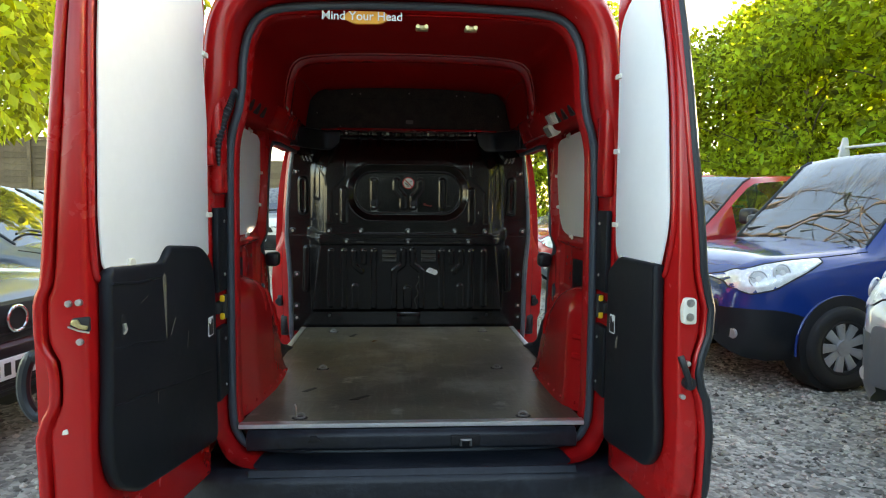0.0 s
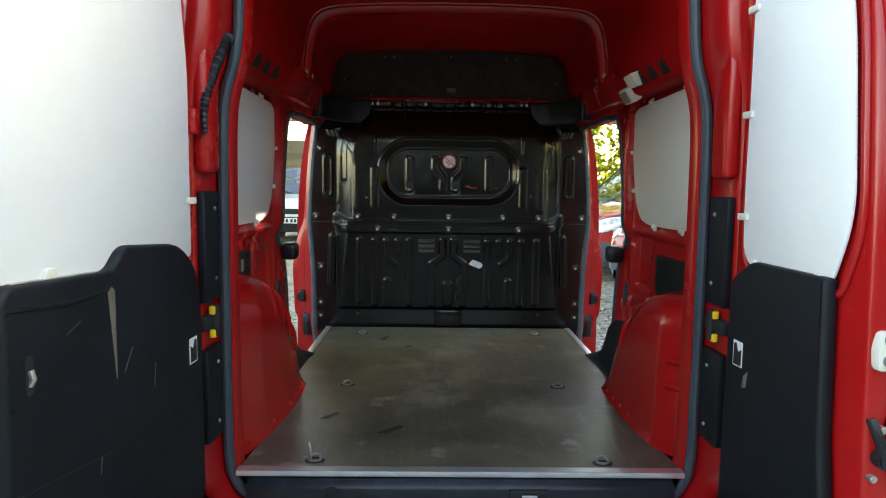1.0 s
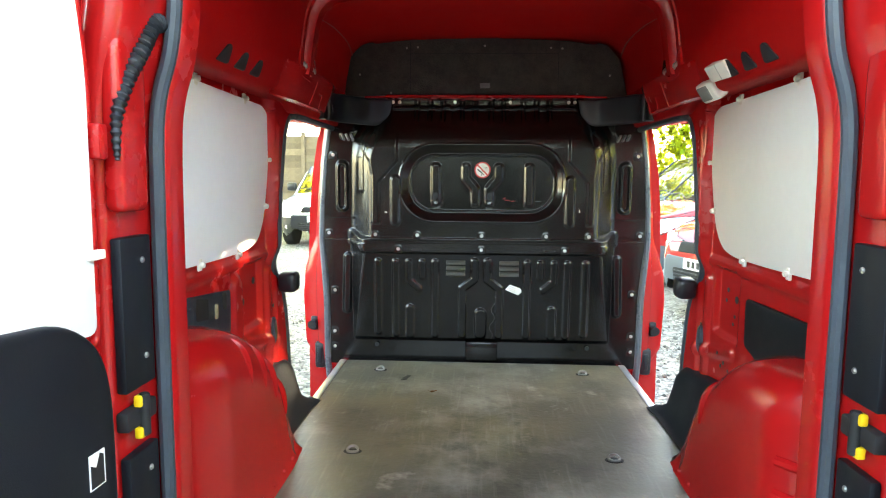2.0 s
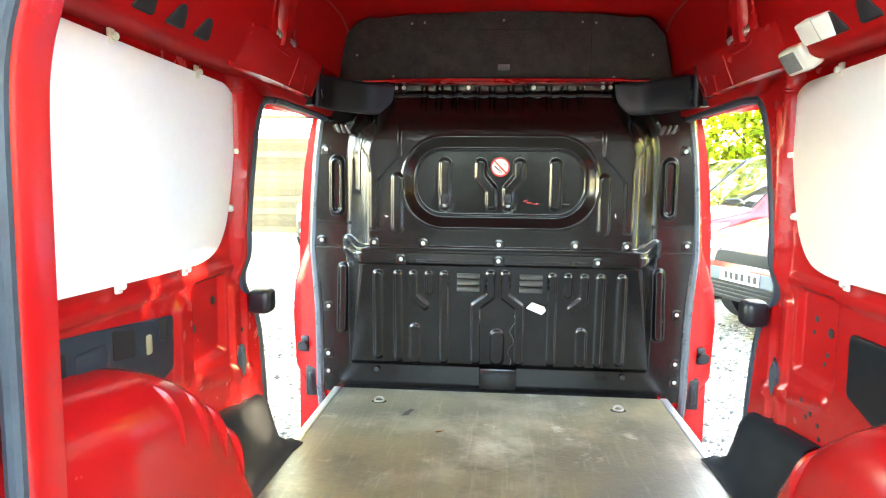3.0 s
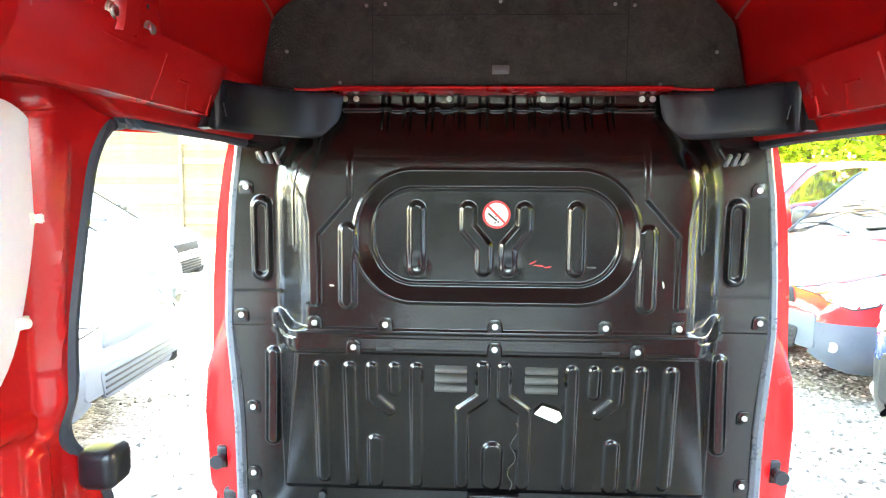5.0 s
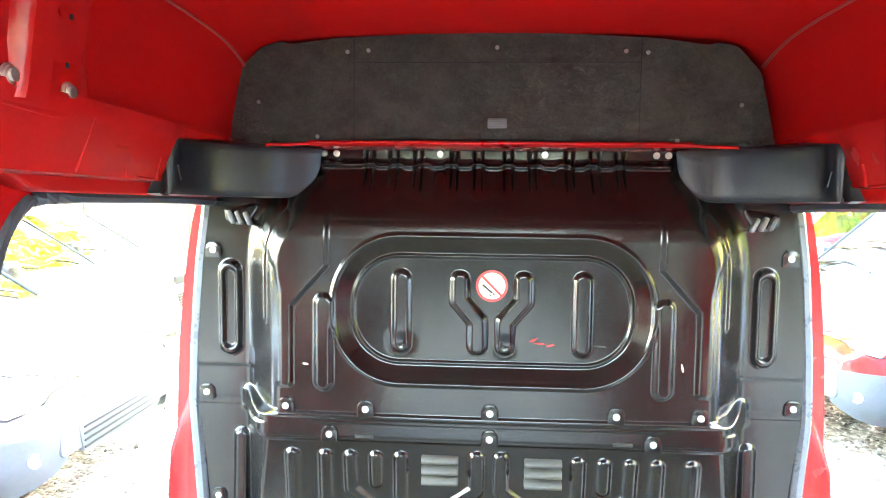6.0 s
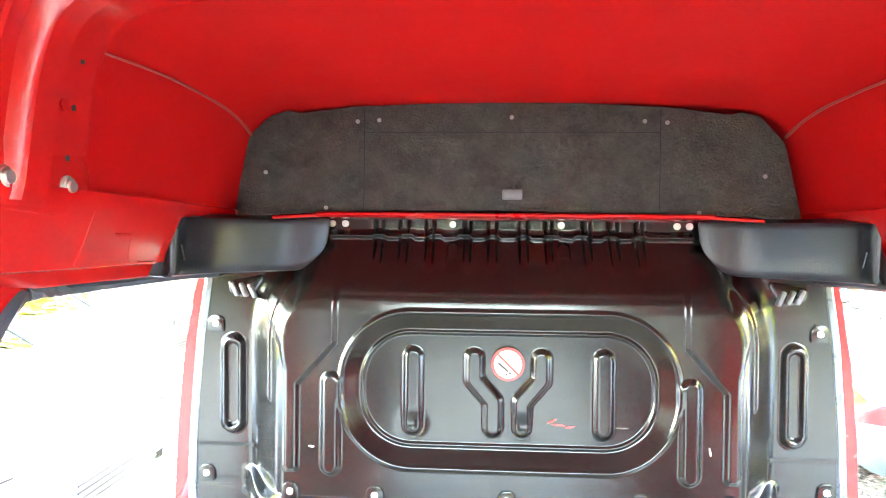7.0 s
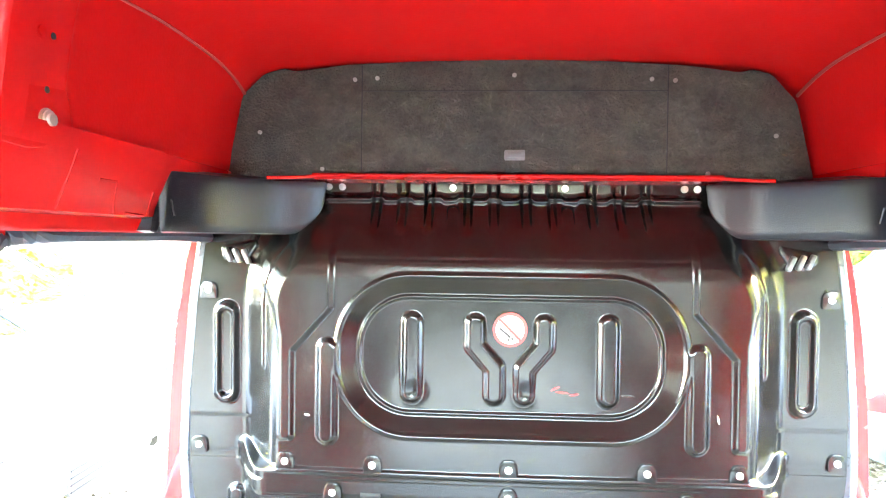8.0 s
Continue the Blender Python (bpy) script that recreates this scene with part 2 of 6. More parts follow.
def sheet(rows, close_u=False, thick=0.0):
    """A surface through rows of points of equal length; thick: solid, pushed along its normals."""
    bm = bmesh.new()
    R = [[bm.verts.new(p) for p in row] for row in rows]
    for a, b in zip(R, R[1:]):
        n = len(a)
        for i in range(n if close_u else n - 1):
            try:
                bm.faces.new((a[i], a[(i + 1) % n], b[(i + 1) % n], b[i]))
            except ValueError:
                pass
    if thick:
        bm.normal_update()
        bmesh.ops.solidify(bm, geom=bm.faces[:], thickness=thick)
    return bm


def grid(nu, nv, f, keep=None):
    """A grid whose points are f(u, v), u and v from 0 to 1."""
    verts = [f(i / (nu - 1), j / (nv - 1)) for j in range(nv) for i in range(nu)]
    faces = [(j * nu + i, j * nu + i + 1, (j + 1) * nu + i + 1, (j + 1) * nu + i) for j in range(nv - 1) for i in range(nu - 1)]
    me = bpy.data.meshes.new("tmp")
    me.from_pydata(verts, [], faces)
    bm = bmesh.new()
    bm.from_mesh(me)
    bpy.data.meshes.remove(me)
    return bm


def mirror_x(bm):
    bake(bm, Matrix.Diagonal((-1, 1, 1, 1)))
    bmesh.ops.reverse_faces(bm, faces=bm.faces)
    return bm


def interp(x, xs, ys):
    return float(np.interp(x, xs, ys))


def step(a, b, x):
    t = np.clip((x - a) / (b - a), 0, 1)
    return t * t * (3 - 2 * t)


# ---- the red van: shell ----
FLOOR = 0.56
van = thing("panel_van", "red high-roof panel van, load space empty, rear doors open, on gravel", "van", (0, 1.0, 0))

# edge of the side-door opening, at the back, by height
EDGE_Z = (0.50, 0.72, 0.93, 1.03, 1.10, 1.17, 1.28, 1.45, 1.57, 1.625, 1.648, 1.658)
EDGE_Y = (1.205, 1.195, 1.165, 1.115, 1.055, 1.030, 1.035, 1.075, 1.115, 1.150, 1.185, 1.24)


def bump_line(p, a, b, w):
    """How near p is to the line from a to b: 1 on it, 0 at w and beyond."""
    a, b, p = np.array(a), np.array(b), np.array(p)
    t = np.clip(np.dot(p - a, b - a) / np.dot(b - a, b - a), 0, 1)
    d = np.linalg.norm(p - a - t * (b - a))
    return float(1 - step(w * 0.45, w, d))


def wall_x(y, z, right):
    x = 0.757
    x -= 0.034 * step(0.985, 1.015, y) * step(1.10, 1.20, z)
    x -= 0.012 * step(1.05, 1.07, y) * (1 - step(1.05, 1.20, z))
    x += 0.016 * (1 - step(1.145, 1.165, z)) * step(0.74, 0.76, y) * (1 - step(0.93, 0.95, y)) * step(0.93, 0.95, z)
    x -= 0.012 * bump_line((y, z), (0.06, 1.165), (0.97, 1.165), 0.022)
    x -= 0.009 * bump_line((y, z), (0.78, 0.90), (1.08, 0.84), 0.025)
    x -= 0.012 * bump_line((y, z), (1.00, 0.72), (0.99, 1.10), 0.03)
    x -= 0.012 * bump_line((y, z), (0.70, 0.95), (0.70, 1.09), 0.055) * (0.25 if right else 1.0)
    x -= 0.008 * bump_line((y, z), (1.0, 1.25), (1.045, 1.60), 0.016)
    return x


def side_panel(s):
    right = s > 0

    def inner(u, v):
        z = 0.50 + v * 1.195
        e = interp(z, EDGE_Z, EDGE_Y) if z < 1.658 else 1.24
        y = 0.055 + u * (e - 0.055)
        return (wall_x(y, z, right), y, z)
    bm = grid(150, 170, inner)
    if s < 0:
        mirror_x(bm)
    bmesh.ops.recalc_face_normals(bm, faces=bm.faces)
    ob = part("side_panel", bm, RED, van, "red painted inner side panel with pressed folds", angle=50)

    def outer(u, v):
        z = 0.42 + v * 1.36
        e = interp(z, EDGE_Z, EDGE_Y) if z < 1.658 else 1.86
        e = e if z > 0.5 else 1.205
        y = -0.12 + u * (e + 0.12)
        return (0.90 - 0.05 * step(1.1, 1.8, z) - 0.03 * (1 - step(-0.12, 0.15, y)), y, z)
    bm = grid(20, 40, outer)
    if s < 0:
        mirror_x(bm)
    part("outer_skin", bm, RED, ob, "outer red body side")
    # return flange round the opening joins the two skins
    rows = []
    for i in range(60):
        z = 0.50 + i / 59 * 1.158
        e = interp(z, EDGE_Z, EDGE_Y)
        rows.append([(s * (wall_x(e, z, right)), e, z), (s * 0.82, e + 0.004, z), (s * 0.87, e - 0.008, z)])
    part("door_jamb", sheet(rows, thick=0.004), RED, ob)
    path = smooth_line([(s * (wall_x(interp(z, EDGE_Z, EDGE_Y), z, right) + 0.006), interp(z, EDGE_Z, EDGE_Y) + 0.006, z) for z in (0.52, 0.62, 0.72, 0.84, 0.95, 1.03, 1.09, 1.14, 1.2, 1.3, 1.4, 1.5, 1.57, 1.61, 1.635, 1.65)]
                       + [(s * 0.705, 1.25, 1.656), (s * 0.705, 1.45, 1.657), (s * 0.705, 1.65, 1.657), (s * 0.705, 1.83, 1.652)], 4)
    part("door_seal", tube(path, 0.014, 8), RUBBER, ob, "dark rubber door seal")
    return ob


side_left, side_right = side_panel(-1), side_panel(1)


def ring_point(half):
    """The rear opening's closed outline, offset outwards by `half`."""
    right = [(0.0, 2.018), (0.20, 2.016), (0.42, 2.004), (0.515, 1.980), (0.563, 1.920), (0.584, 1.83), (0.590, 1.74), (0.602, 1.66), (0.624, 1.585), (0.634, 1.50),
             (0.637, 1.3), (0.638, 1.0), (0.638, 0.75), (0.636, 0.60), (0.62, 0.53), (0.57, 0.484), (0.40, 0.466), (0.20, 0.459), (0.0, 0.457)]
    loop = right + [(-x, z) for x, z in right[-2:0:-1]]
    pts = [Vector((p.x, p.y)) for p in smooth_line([(x, z, 0) for x, z in loop], 5, closed=True)]
    out = []
    n = len(pts)
    for i, p in enumerate(pts):
        d = (pts[(i + 1) % n] - pts[i - 1]).normalized()
        nrm = Vector((-d.y, d.x))
        if nrm.dot(p - Vector((0, 1.2))) < 0:
            nrm = -nrm
        out.append(p + nrm * half)
    return out


def ring(half, y):
    """The opening's outline at y, offset by `half`; along the sill the lip stays narrow."""
    out = []
    for b, p in zip(ring_point(0.0), ring_point(half)):
        k = float(step(0.58, 0.78, b.y))
        p = b + (p - b) * (k + (1 - k) * (min(half, 0.026) / half if half > 0 else 1.0))
        out.append((p.x, y, p.y))
    return out


rows = [ring(-0.012, 0.085), ring(-0.012, 0.035), ring(-0.006, 0.02), ring(0.006, 0.015), ring(0.012, 0.02), ring(0.018, 0.022), ring(0.022, 0.012), ring(0.024, -0.03), ring(0.026, -0.09), ring(0.030, -0.115), ring(0.042, -0.128), ring(0.085, -0.125),
        ring(0.105, -0.11), ring(0.115, -0.05), ring(0.118, 0.20)]
part("rear_opening_frame", sheet(rows, close_u=True), RED, van, "red painted rear door frame", angle=60)
part("rear_seal", tube(ring(0.003, 0.008), 0.014, 10, closed=True), RUBBER, van, "grey rubber seal round the rear opening")

# roof: cross-section from the rail over the side doors up to the crown
ROOF = [(0.668, 1.700), (0.650, 1.735), (0.637, 1.770), (0.630, 1.795), (0.624, 1.84), (0.615, 1.91), (0.603, 1.970), (0.580, 2.020), (0.53, 2.052), (0.43, 2.066), (0.25, 2.075), (0.0, 2.078)]
sec = [(p.x, p.z) for p in smooth_line([(x, 0, z) for x, z in ROOF], 4)]
ROOF_X, ROOF_Z = [p[0] for p in ROOF[::-1]], [p[1] for p in ROOF]


def roof_drop(y, z):
    """The roof comes down a little towards the headliner."""
    return 0.036 * float(step(1.10, 1.76, y)) * max(0.0, (z - 1.90) / 0.178)


def roof_x(z, y=0.0):
    return interp(z + roof_drop(y, z), ROOF_Z, [p[0] for p in ROOF])


def roof_row(y, shrink=0.0, rail=True):
    half = [(x * (1 - shrink / 0.6), z - shrink * max(0, (z - 1.80) / 0.27)) for x, z in sec]
    if rail:
        zr = 1.690 - 0.030 * float(step(1.06, 1.17, y))
        half = [(0.80, zr + 0.004), (0.72, zr + 0.001), (0.690, zr), (0.678, zr + 0.004)] + half
    half = [(x, z - roof_drop(y, z)) for x, z in half]
    return [(x, y, z) for x, z in half] + [(-x, y, z) for x, z in half[-2::-1]]


part("roof", sheet([roof_row(y) for y in np.linspace(0.10, 1.88, 61)], thick=0.015), LINER, van, "red high roof skin, bare metal inside", angle=60)
# rear header between roof and opening
hdr = [[(x * (0.975 + 0.025 * k), 0.03 + 0.10 * k, z - 0.075 * (1 - k) * max(0, (z - 1.78) / 0.27)) for x, _, z in roof_row(0)] for k in (0, 0.2, 0.6, 1.0)]
part("rear_header", sheet(hdr), RED, van, angle=60)
# roof bow: a flat raised channel between two flanges
hoop = [[p for p in roof_row(y, sh, False) if p[2] > 1.772] for y, sh in ((0.985, -0.003), (0.989, 0.005), (1.012, 0.006), (1.020, 0.022), (1.027, 0.027), (1.068, 0.027), (1.075, 0.022), (1.086, 0.007), (1.164, 0.006), (1.171, -0.003))]
least = min(len(r) for r in hoop)
hoop = [r[(len(r) - least) // 2:(len(r) - least) // 2 + least] for r in hoop]
bow = part("roof_hoop", sheet(hoop), RED, van, "pressed red roof bow with small holes", angle=32)
for s in (-1, 1):
    for z in (1.967, 1.905, 1.838):
        part("hole", cyl((s * (roof_x(z) + 0.01), 1.128, z), (s * (roof_x(z) - 0.0080), 1.128, z), 0.0045, 12), DARK, bow)
    part("dimple", cyl((s * (roof_x(1.905) + 0.01), 1.105, 1.905), (s * (roof_x(1.905) - 0.010), 1.105, 1.905), 0.010, 14, 0.003), RED, bow)
    # foot of the bow with its bolts
    foot = prism(rounded([(0.965, 1.79), (0.99, 1.765), (1.10, 1.760), (1.185, 1.775), (1.178, 1.83), (1.15, 1.875), (0.985, 1.87)], 0.015), "x", s * 0.665, s * 0.617, 0.005)
    ob = part("hoop_foot", foot, RED, van)
    for y, z in ((1.012, 1.802), (1.127, 1.800)):
        part("bolt", merge(cyl((s * 0.607, y, z), (s * 0.618, y, z), 0.012, 16, 0.004), cyl((s * 0.614, y, z), (s * 0.618, y, z), 0.015, 16, 0.001)), STEEL, ob)
    # sealed seam across the roof side
    line = smooth_line([(0, 1.765, 1.968), (0, 1.66, 1.986), (0, 1.545, 1.996), (0, 1.35, 1.999), (0, 1.175, 1.990)], 6)
    part("seam", tube([(s * (roof_x(p.z, p.y) - 0.001), p.y, p.z) for p in line], lambda i: 0.0042 - 0.0001 * i, 6), SEALANT, van)
    # glossy roof rail over the side door
    zz = (1.686, 1.690, 1.70, 1.715, 1.735, 1.755, 1.772, 1.788, 1.796, 1.800)
    oo = (-0.004, 0.017, 0.020, 0.019, 0.018, 0.018, 0.018, 0.019, 0.017, -0.010)
    rows = [[(s * (interp(max(z, 1.70), ROOF_Z, [p[0] for p in ROOF]) + 0.004 - (o + 0.004) * float(step(0.80, 1.02, y)) * (1 - 0.6 * float(step(1.43, 1.50, y))) - 0.004 * max(0, 1.70 - z)), y, z) for z, o in zip(zz, oo)] for y in np.linspace(0.80, 1.748, 36)]
    rail = part("roof_rail", sheet(rows, thick=0.002), RED, van, "glossy red roof rail above the side door", angle=40)

    def on(y, z):
        return (s * (roof_x(max(z, 1.70)) - 0.0185), y, z)
    for pts in ([(1.26, 1.738), (1.306, 1.738), (1.318, 1.715), (1.33, 1.692)], [(1.422, 1.730), (1.430, 1.708), (1.436, 1.690)], [(1.19, 1.773), (1.19, 1.73), (1.19, 1.692)], [(1.36, 1.692), (1.39, 1.690), (1.42, 1.689)]):
        part("pressed_line", tube([on(*p) for p in pts], 0.0032, 6), RED, rail)
    for k in range(3):
        y = 0.36 + k * 0.115
        tri = prism(rounded([(y, 1.712), (y + 0.075, 1.712), (y + 0.062, 1.752), (y + 0.038, 1.758)], 0.012), "x", s * 0.6455, s * 0.665, 0.002)
        for v in tri.verts:
            v.co.x -= s * (v.co.z - 1.735) * 0.48
        part("rail_hole", tri, DARK, side_left if s < 0 else side_right, "dark triangular hole in the roof rail")

# floor pan, sills and front footwell under the bulkhead
part("floor_pan", merge(box(-0.80, 0.80, 0.02, 1.19, 0.46, 0.545), box(-0.655, 0.655, 1.19, 1.90, 0.46, 0.545)), BLACKMETAL, van, "black floor pan")
for s in (-1, 1):
    part("door_sill", prism(rounded([(s * 0.64, 0.555), (s * 0.672, 0.553), (s * 0.690, 0.50), (s * 0.72, 0.40), (s * 0.76, 0.32), (s * 0.72, 0.27), (s * 0.64, 0.30)], 0.010), "y", 1.20, 1.93, 0.004), RED, van, "red sill under the side door")
    part("side_skirt", prism(rounded([(s * 0.80, 0.46), (s * 0.895, 0.45), (s * 0.90, 0.30), (s * 0.80, 0.26)], 0.02), "y", 0.05, 1.2, 0.004), PLASTIC, van)

# sill cover, bumper
sill = prism(rounded([(-0.012, 0.545), (-0.035, 0.53), (-0.04, 0.478), (0.02, 0.466), (0.05, 0.47), (0.05, 0.545)], 0.01), "x", -0.585, 0.585, 0.006)
sill_ob = part("sill_cover", sill, SILL, van, "scuffed dark sill cover")
part("latch_recess", box(0.13, 0.235, -0.044, -0.03, 0.488, 0.526, 0.004), DARK, sill_ob)
part("latch_striker", tube([(0.165, -0.05, 0.492), (0.165, -0.058, 0.515), (0.20, -0.058, 0.515), (0.20, -0.05, 0.492)], 0.005, 8), STEEL, sill_ob)
part("latch_striker", prism([(-0.37, 0.508), (-0.325, 0.512), (-0.345, 0.530), (-0.365, 0.528)], "y", -0.046, -0.03, 0.002), DARK, sill_ob)
prof = rounded([(0.03, 0.455), (-0.13, 0.452), (-0.178, 0.435), (-0.195, 0.36), (-0.17, 0.30), (-0.14, 0.20), (0.05, 0.18)], 0.02)
rows = []
for i in range(41):
    x = -0.88 + 1.76 * i / 40
    k = 1 - 0.55 * (abs(x) / 0.88) ** 5
    rows.append([(x, y * k if y < 0 else y, z) for y, z in prof])
bumper = sheet(rows, close_u=True)
bumper.faces.new([v for v in bumper.verts][:len(prof)])
bumper_ob = part("rear_bumper", bumper, SILL, van, "dark grey plastic rear bumper with a step")
part("step_rib", prism(rounded([(-0.170, 0.437), (-0.152, 0.457), (-0.14, 0.457), (-0.14, 0.43)], 0.004), "x", -0.55, 0.55), SILL, bumper_ob)

# ---- wheel arches ----
ARCH_Y = (0.02, 0.05, 0.10, 0.165, 0.25, 0.38, 0.475, 0.59, 0.66, 0.74, 0.79)
ARCH_Z = (0.985, 1.015, 1.050, 1.068, 1.066, 1.050, 1.002, 0.908, 0.80, 0.655, 0.56)
# plan of the inner face: it turns back to the wall at its rear end
ARCH_IN = ((0.02, 0.03, 0.045, 0.07, 0.12, 0.25, 0.45, 0.79), (0.757, 0.722, 0.695, 0.668, 0.642, 0.610, 0.590, 0.585))
ARCH_IN_R = ((0.02, 0.05, 0.09, 0.13, 0.165, 0.20, 0.28, 0.45, 0.79), (0.757, 0.725, 0.683, 0.642, 0.616, 0.603, 0.594, 0.588, 0.585))


def arch(s):
    plan = ARCH_IN if s < 0 else ARCH_IN_R
    ys = [p.x for p in smooth_line([(y, 0, 0) for y in (0.02, 0.03, 0.045, 0.07, 0.10, 0.14, 0.20, 0.27, 0.35, 0.43, 0.50, 0.56, 0.62, 0.67, 0.71, 0.75, 0.79)], 4)]
    tops = smooth_line([(0, y, z) for y, z in zip(ARCH_Y, ARCH_Z)], 6)
    rows = []
    for y in ys:
        top = interp(y, [p.y for p in tops], [p.z for p in tops]) - (0.045 if s > 0 else 0.0)
        x = interp(y, *plan)
        k = min(1.0, max(0.02, (top - 0.56) / 0.16))
        row = [(0.775, top + 0.004), (min(0.770, x + 0.13), top + 0.002)] + [(min(0.765, x + e), top - h * k) for e, h in ((0.10, 0.003), (0.07, 0.010), (0.045, 0.022), (0.025, 0.042), (0.010, 0.072), (0.003, 0.105), (0.0, 0.14))]
        low = row[-1][1]
        row += [(x - 0.012 * q, low + (0.555 - low) * q) for q in (0.25, 0.5, 0.75, 0.92)] + [(x - 0.022, 0.5555)]
        rows.append([(s * a, y, b) for a, b in row])
    bm = sheet(rows)
    bmesh.ops.recalc_face_normals(bm, faces=bm.faces)
    ob = part("wheel_arch", bm, RED, van, "glossy red inner wheel arch", angle=70)
    for k in range(4 if s < 0 else 1):
        y = (0.36 if s < 0 else 0.52) + 0.082 * k
        z = interp(y, ARCH_Y, ARCH_Z) - (0.045 if s > 0 else 0.0)
        x = interp(y, *plan)
        part("rib", tube(smooth_line([(s * (x + 0.050), y - 0.008, z - 0.022), (s * (x + 0.024), y + 0.002, z - 0.046), (s * (x + 0.006), y + 0.012, z - 0.090), (s * (x - 0.002), y + 0.020, z - 0.15)], 5), lambda i: 0.013 * math.sin(math.pi * (i + 1) / 17), 8), RED, ob)
    if s > 0:
        # pressed step across the rear face
        line = [(interp(y, *plan), y) for y in (0.045, 0.07, 0.10, 0.13, 0.16)]
        for z, r in ((0.838, 0.012), (0.762, 0.014)):
            part("pressed_step", tube([(x - 0.002, y - 0.002, z) for x, y in line], r, 8), RED, ob)
    for k in range(7):
        y = 0.14 + 0.085 * k
        x = interp(y, *plan) - 0.014
        part("weld_spot", cyl((s * (x + 0.01), y, 0.582), (s * (x - 0.003), y, 0.582), 0.007, 8, 0.002), RED, ob)
    return ob


arch_left, arch_right = arch(-1), arch(1)
for s in (-1, 1):
    # black moulded cover in front of the arch, its foot running out over the floor's edge
    rows = []
    for i in range(22):
        u = i / 21
        y = 0.775 + 0.43 * u
        top = 0.795 - 0.055 * u - 0.16 * float(step(0.84, 1.0, u))
        bulge = 0.006 * math.sin(u * 8)
        foot = 0.014 * float(step(0.80, 1.0, u))
        rows.append([(s * x, y + dy, z) for x, dy, z in ((0.78, 0, top), (0.738, 0, top), (0.724, 0.0, top - 0.010), (0.715 - bulge, 0, top - 0.030), (0.706 - bulge, 0, top - (top - 0.57) * 0.40), (0.690, 0, top - (top - 0.57) * 0.72), (0.668 - foot * 0.4, foot * 0.3, 0.580), (0.650 - foot, foot * 0.6, 0.568), (0.640 - foot, foot * 0.8, 0.5645))])
    part("step_cover", sheet(rows, thick=0.004), TRIM, van, "black moulded plastic cover behind the side door", angle=60)

# ---- B pillars beside the bulkhead ----
PIL_Z = (0.40, 0.47, 0.54, 0.62, 0.85, 0.98, 1.07, 1.14, 1.30, 1.50, 1.66)
PIL_OUT = (0.745, 0.765, 0.815, 0.862, 0.872, 0.862, 0.835, 0.808, 0.796, 0.780, 0.760)
PIL_IN = (0.72, 0.728, 0.735, 0.735, 0.737, 0.745, 0.752, 0.756, 0.750, 0.735, 0.713)
for s in (-1, 1):
    rows = []
    for i in range(60):
        z = 0.40 + i / 59 * 1.27
        a, b = interp(z, PIL_Z, PIL_IN), interp(z, PIL_Z, PIL_OUT)
        m = a * 0.55 + b * 0.45
        rows.append([(s * x, y, z) for x, y in ((a - 0.03, 1.845), (a, 1.852), (a + 0.012, 1.852), (m, 1.862), (m + 0.008, 1.885), (b - 0.014, 1.89), (b, 1.90), (b + 0.002, 1.93), (b, 2.10))])
    pil = part("door_pillar", sheet(rows), RED, van, "red door pillar beside the bulkhead", angle=50)
    path = smooth_line([(s * (interp(z, PIL_Z, PIL_IN) + 0.006), 1.838, z) for z in np.linspace(0.42, 1.65, 18)], 3)
    part("pillar_seal", tube(path, 0.016, 8), PALESEAL, pil, "grey rubber door seal")
    part("door_striker", merge(cyl((s * 0.818, 1.90, 0.715), (s * 0.818, 1.838, 0.715), 0.015, 14, 0.004), cyl((s * 0.818, 1.842, 0.715), (s * 0.818, 1.835, 0.715), 0.022, 14, 0.003), box(s * 0.818 - 0.016, s * 0.818 + 0.016, 1.875, 1.90, 0.68, 0.75, 0.008)), PLASTIC, pil, "black door guide peg")
    part("catch_plate", merge(box(s * 0.785 - 0.026, s * 0.785 + 0.026, 1.856, 1.89, 0.495, 0.625, 0.012), box(s * 0.785 - 0.012, s * 0.785 + 0.012, 1.851, 1.87, 0.52, 0.60, 0.005)), PLASTIC, pil, "black catch plate")
    part("stud", cyl((s * 0.765, 1.90, 1.33), (s * 0.765, 1.852, 1.33), 0.008, 10, 0.002), PLASTIC, pil)

# ---- bulkhead: one pressed black sheet ----
def seg_d(x, z, a, b):
    ax, az = a
    bx, bz = b
    t = np.clip(((x - ax) * (bx - ax) + (z - az) * (bz - az)) / ((bx - ax) ** 2 + (bz - az) ** 2 + 1e-9), 0, 1)
    return np.hypot(x - ax - t * (bx - ax), z - az - t * (bz - az))


def rbox(x, z, hx, z0, z1, r):
    cz, hz = (z0 + z1) / 2, (z1 - z0) / 2
    qx, qz = np.abs(x) - hx + r, np.abs(z - cz) - hz + r
    return np.hypot(np.maximum(qx, 0), np.maximum(qz, 0)) + np.minimum(np.maximum(qx, qz), 0) - r


def ease(t, soft=0.25):
    """0 to 1 with straight middle and rounded ends."""
    return np.mean([np.clip(t + soft * k / 4, 0, 1) for k in range(-4, 5)], axis=0)


def poly_d(x, z, pts):
    """Signed distance to a closed outline, negative inside."""
    d = np.min([seg_d(x, z, a, b) for a, b in zip(pts, pts[1:] + pts[:1])], axis=0)
    inside = np.zeros(x.shape, bool)
    for (ax_, az_), (bx_, bz_) in zip(pts, pts[1:] + pts[:1]):
        cross = (az_ > z) != (bz_ > z)
        inside ^= cross & (x < (bx_ - ax_) * (z - az_) / (bz_ - az_ + 1e-12) + ax_)
    return np.where(inside, -d, d)


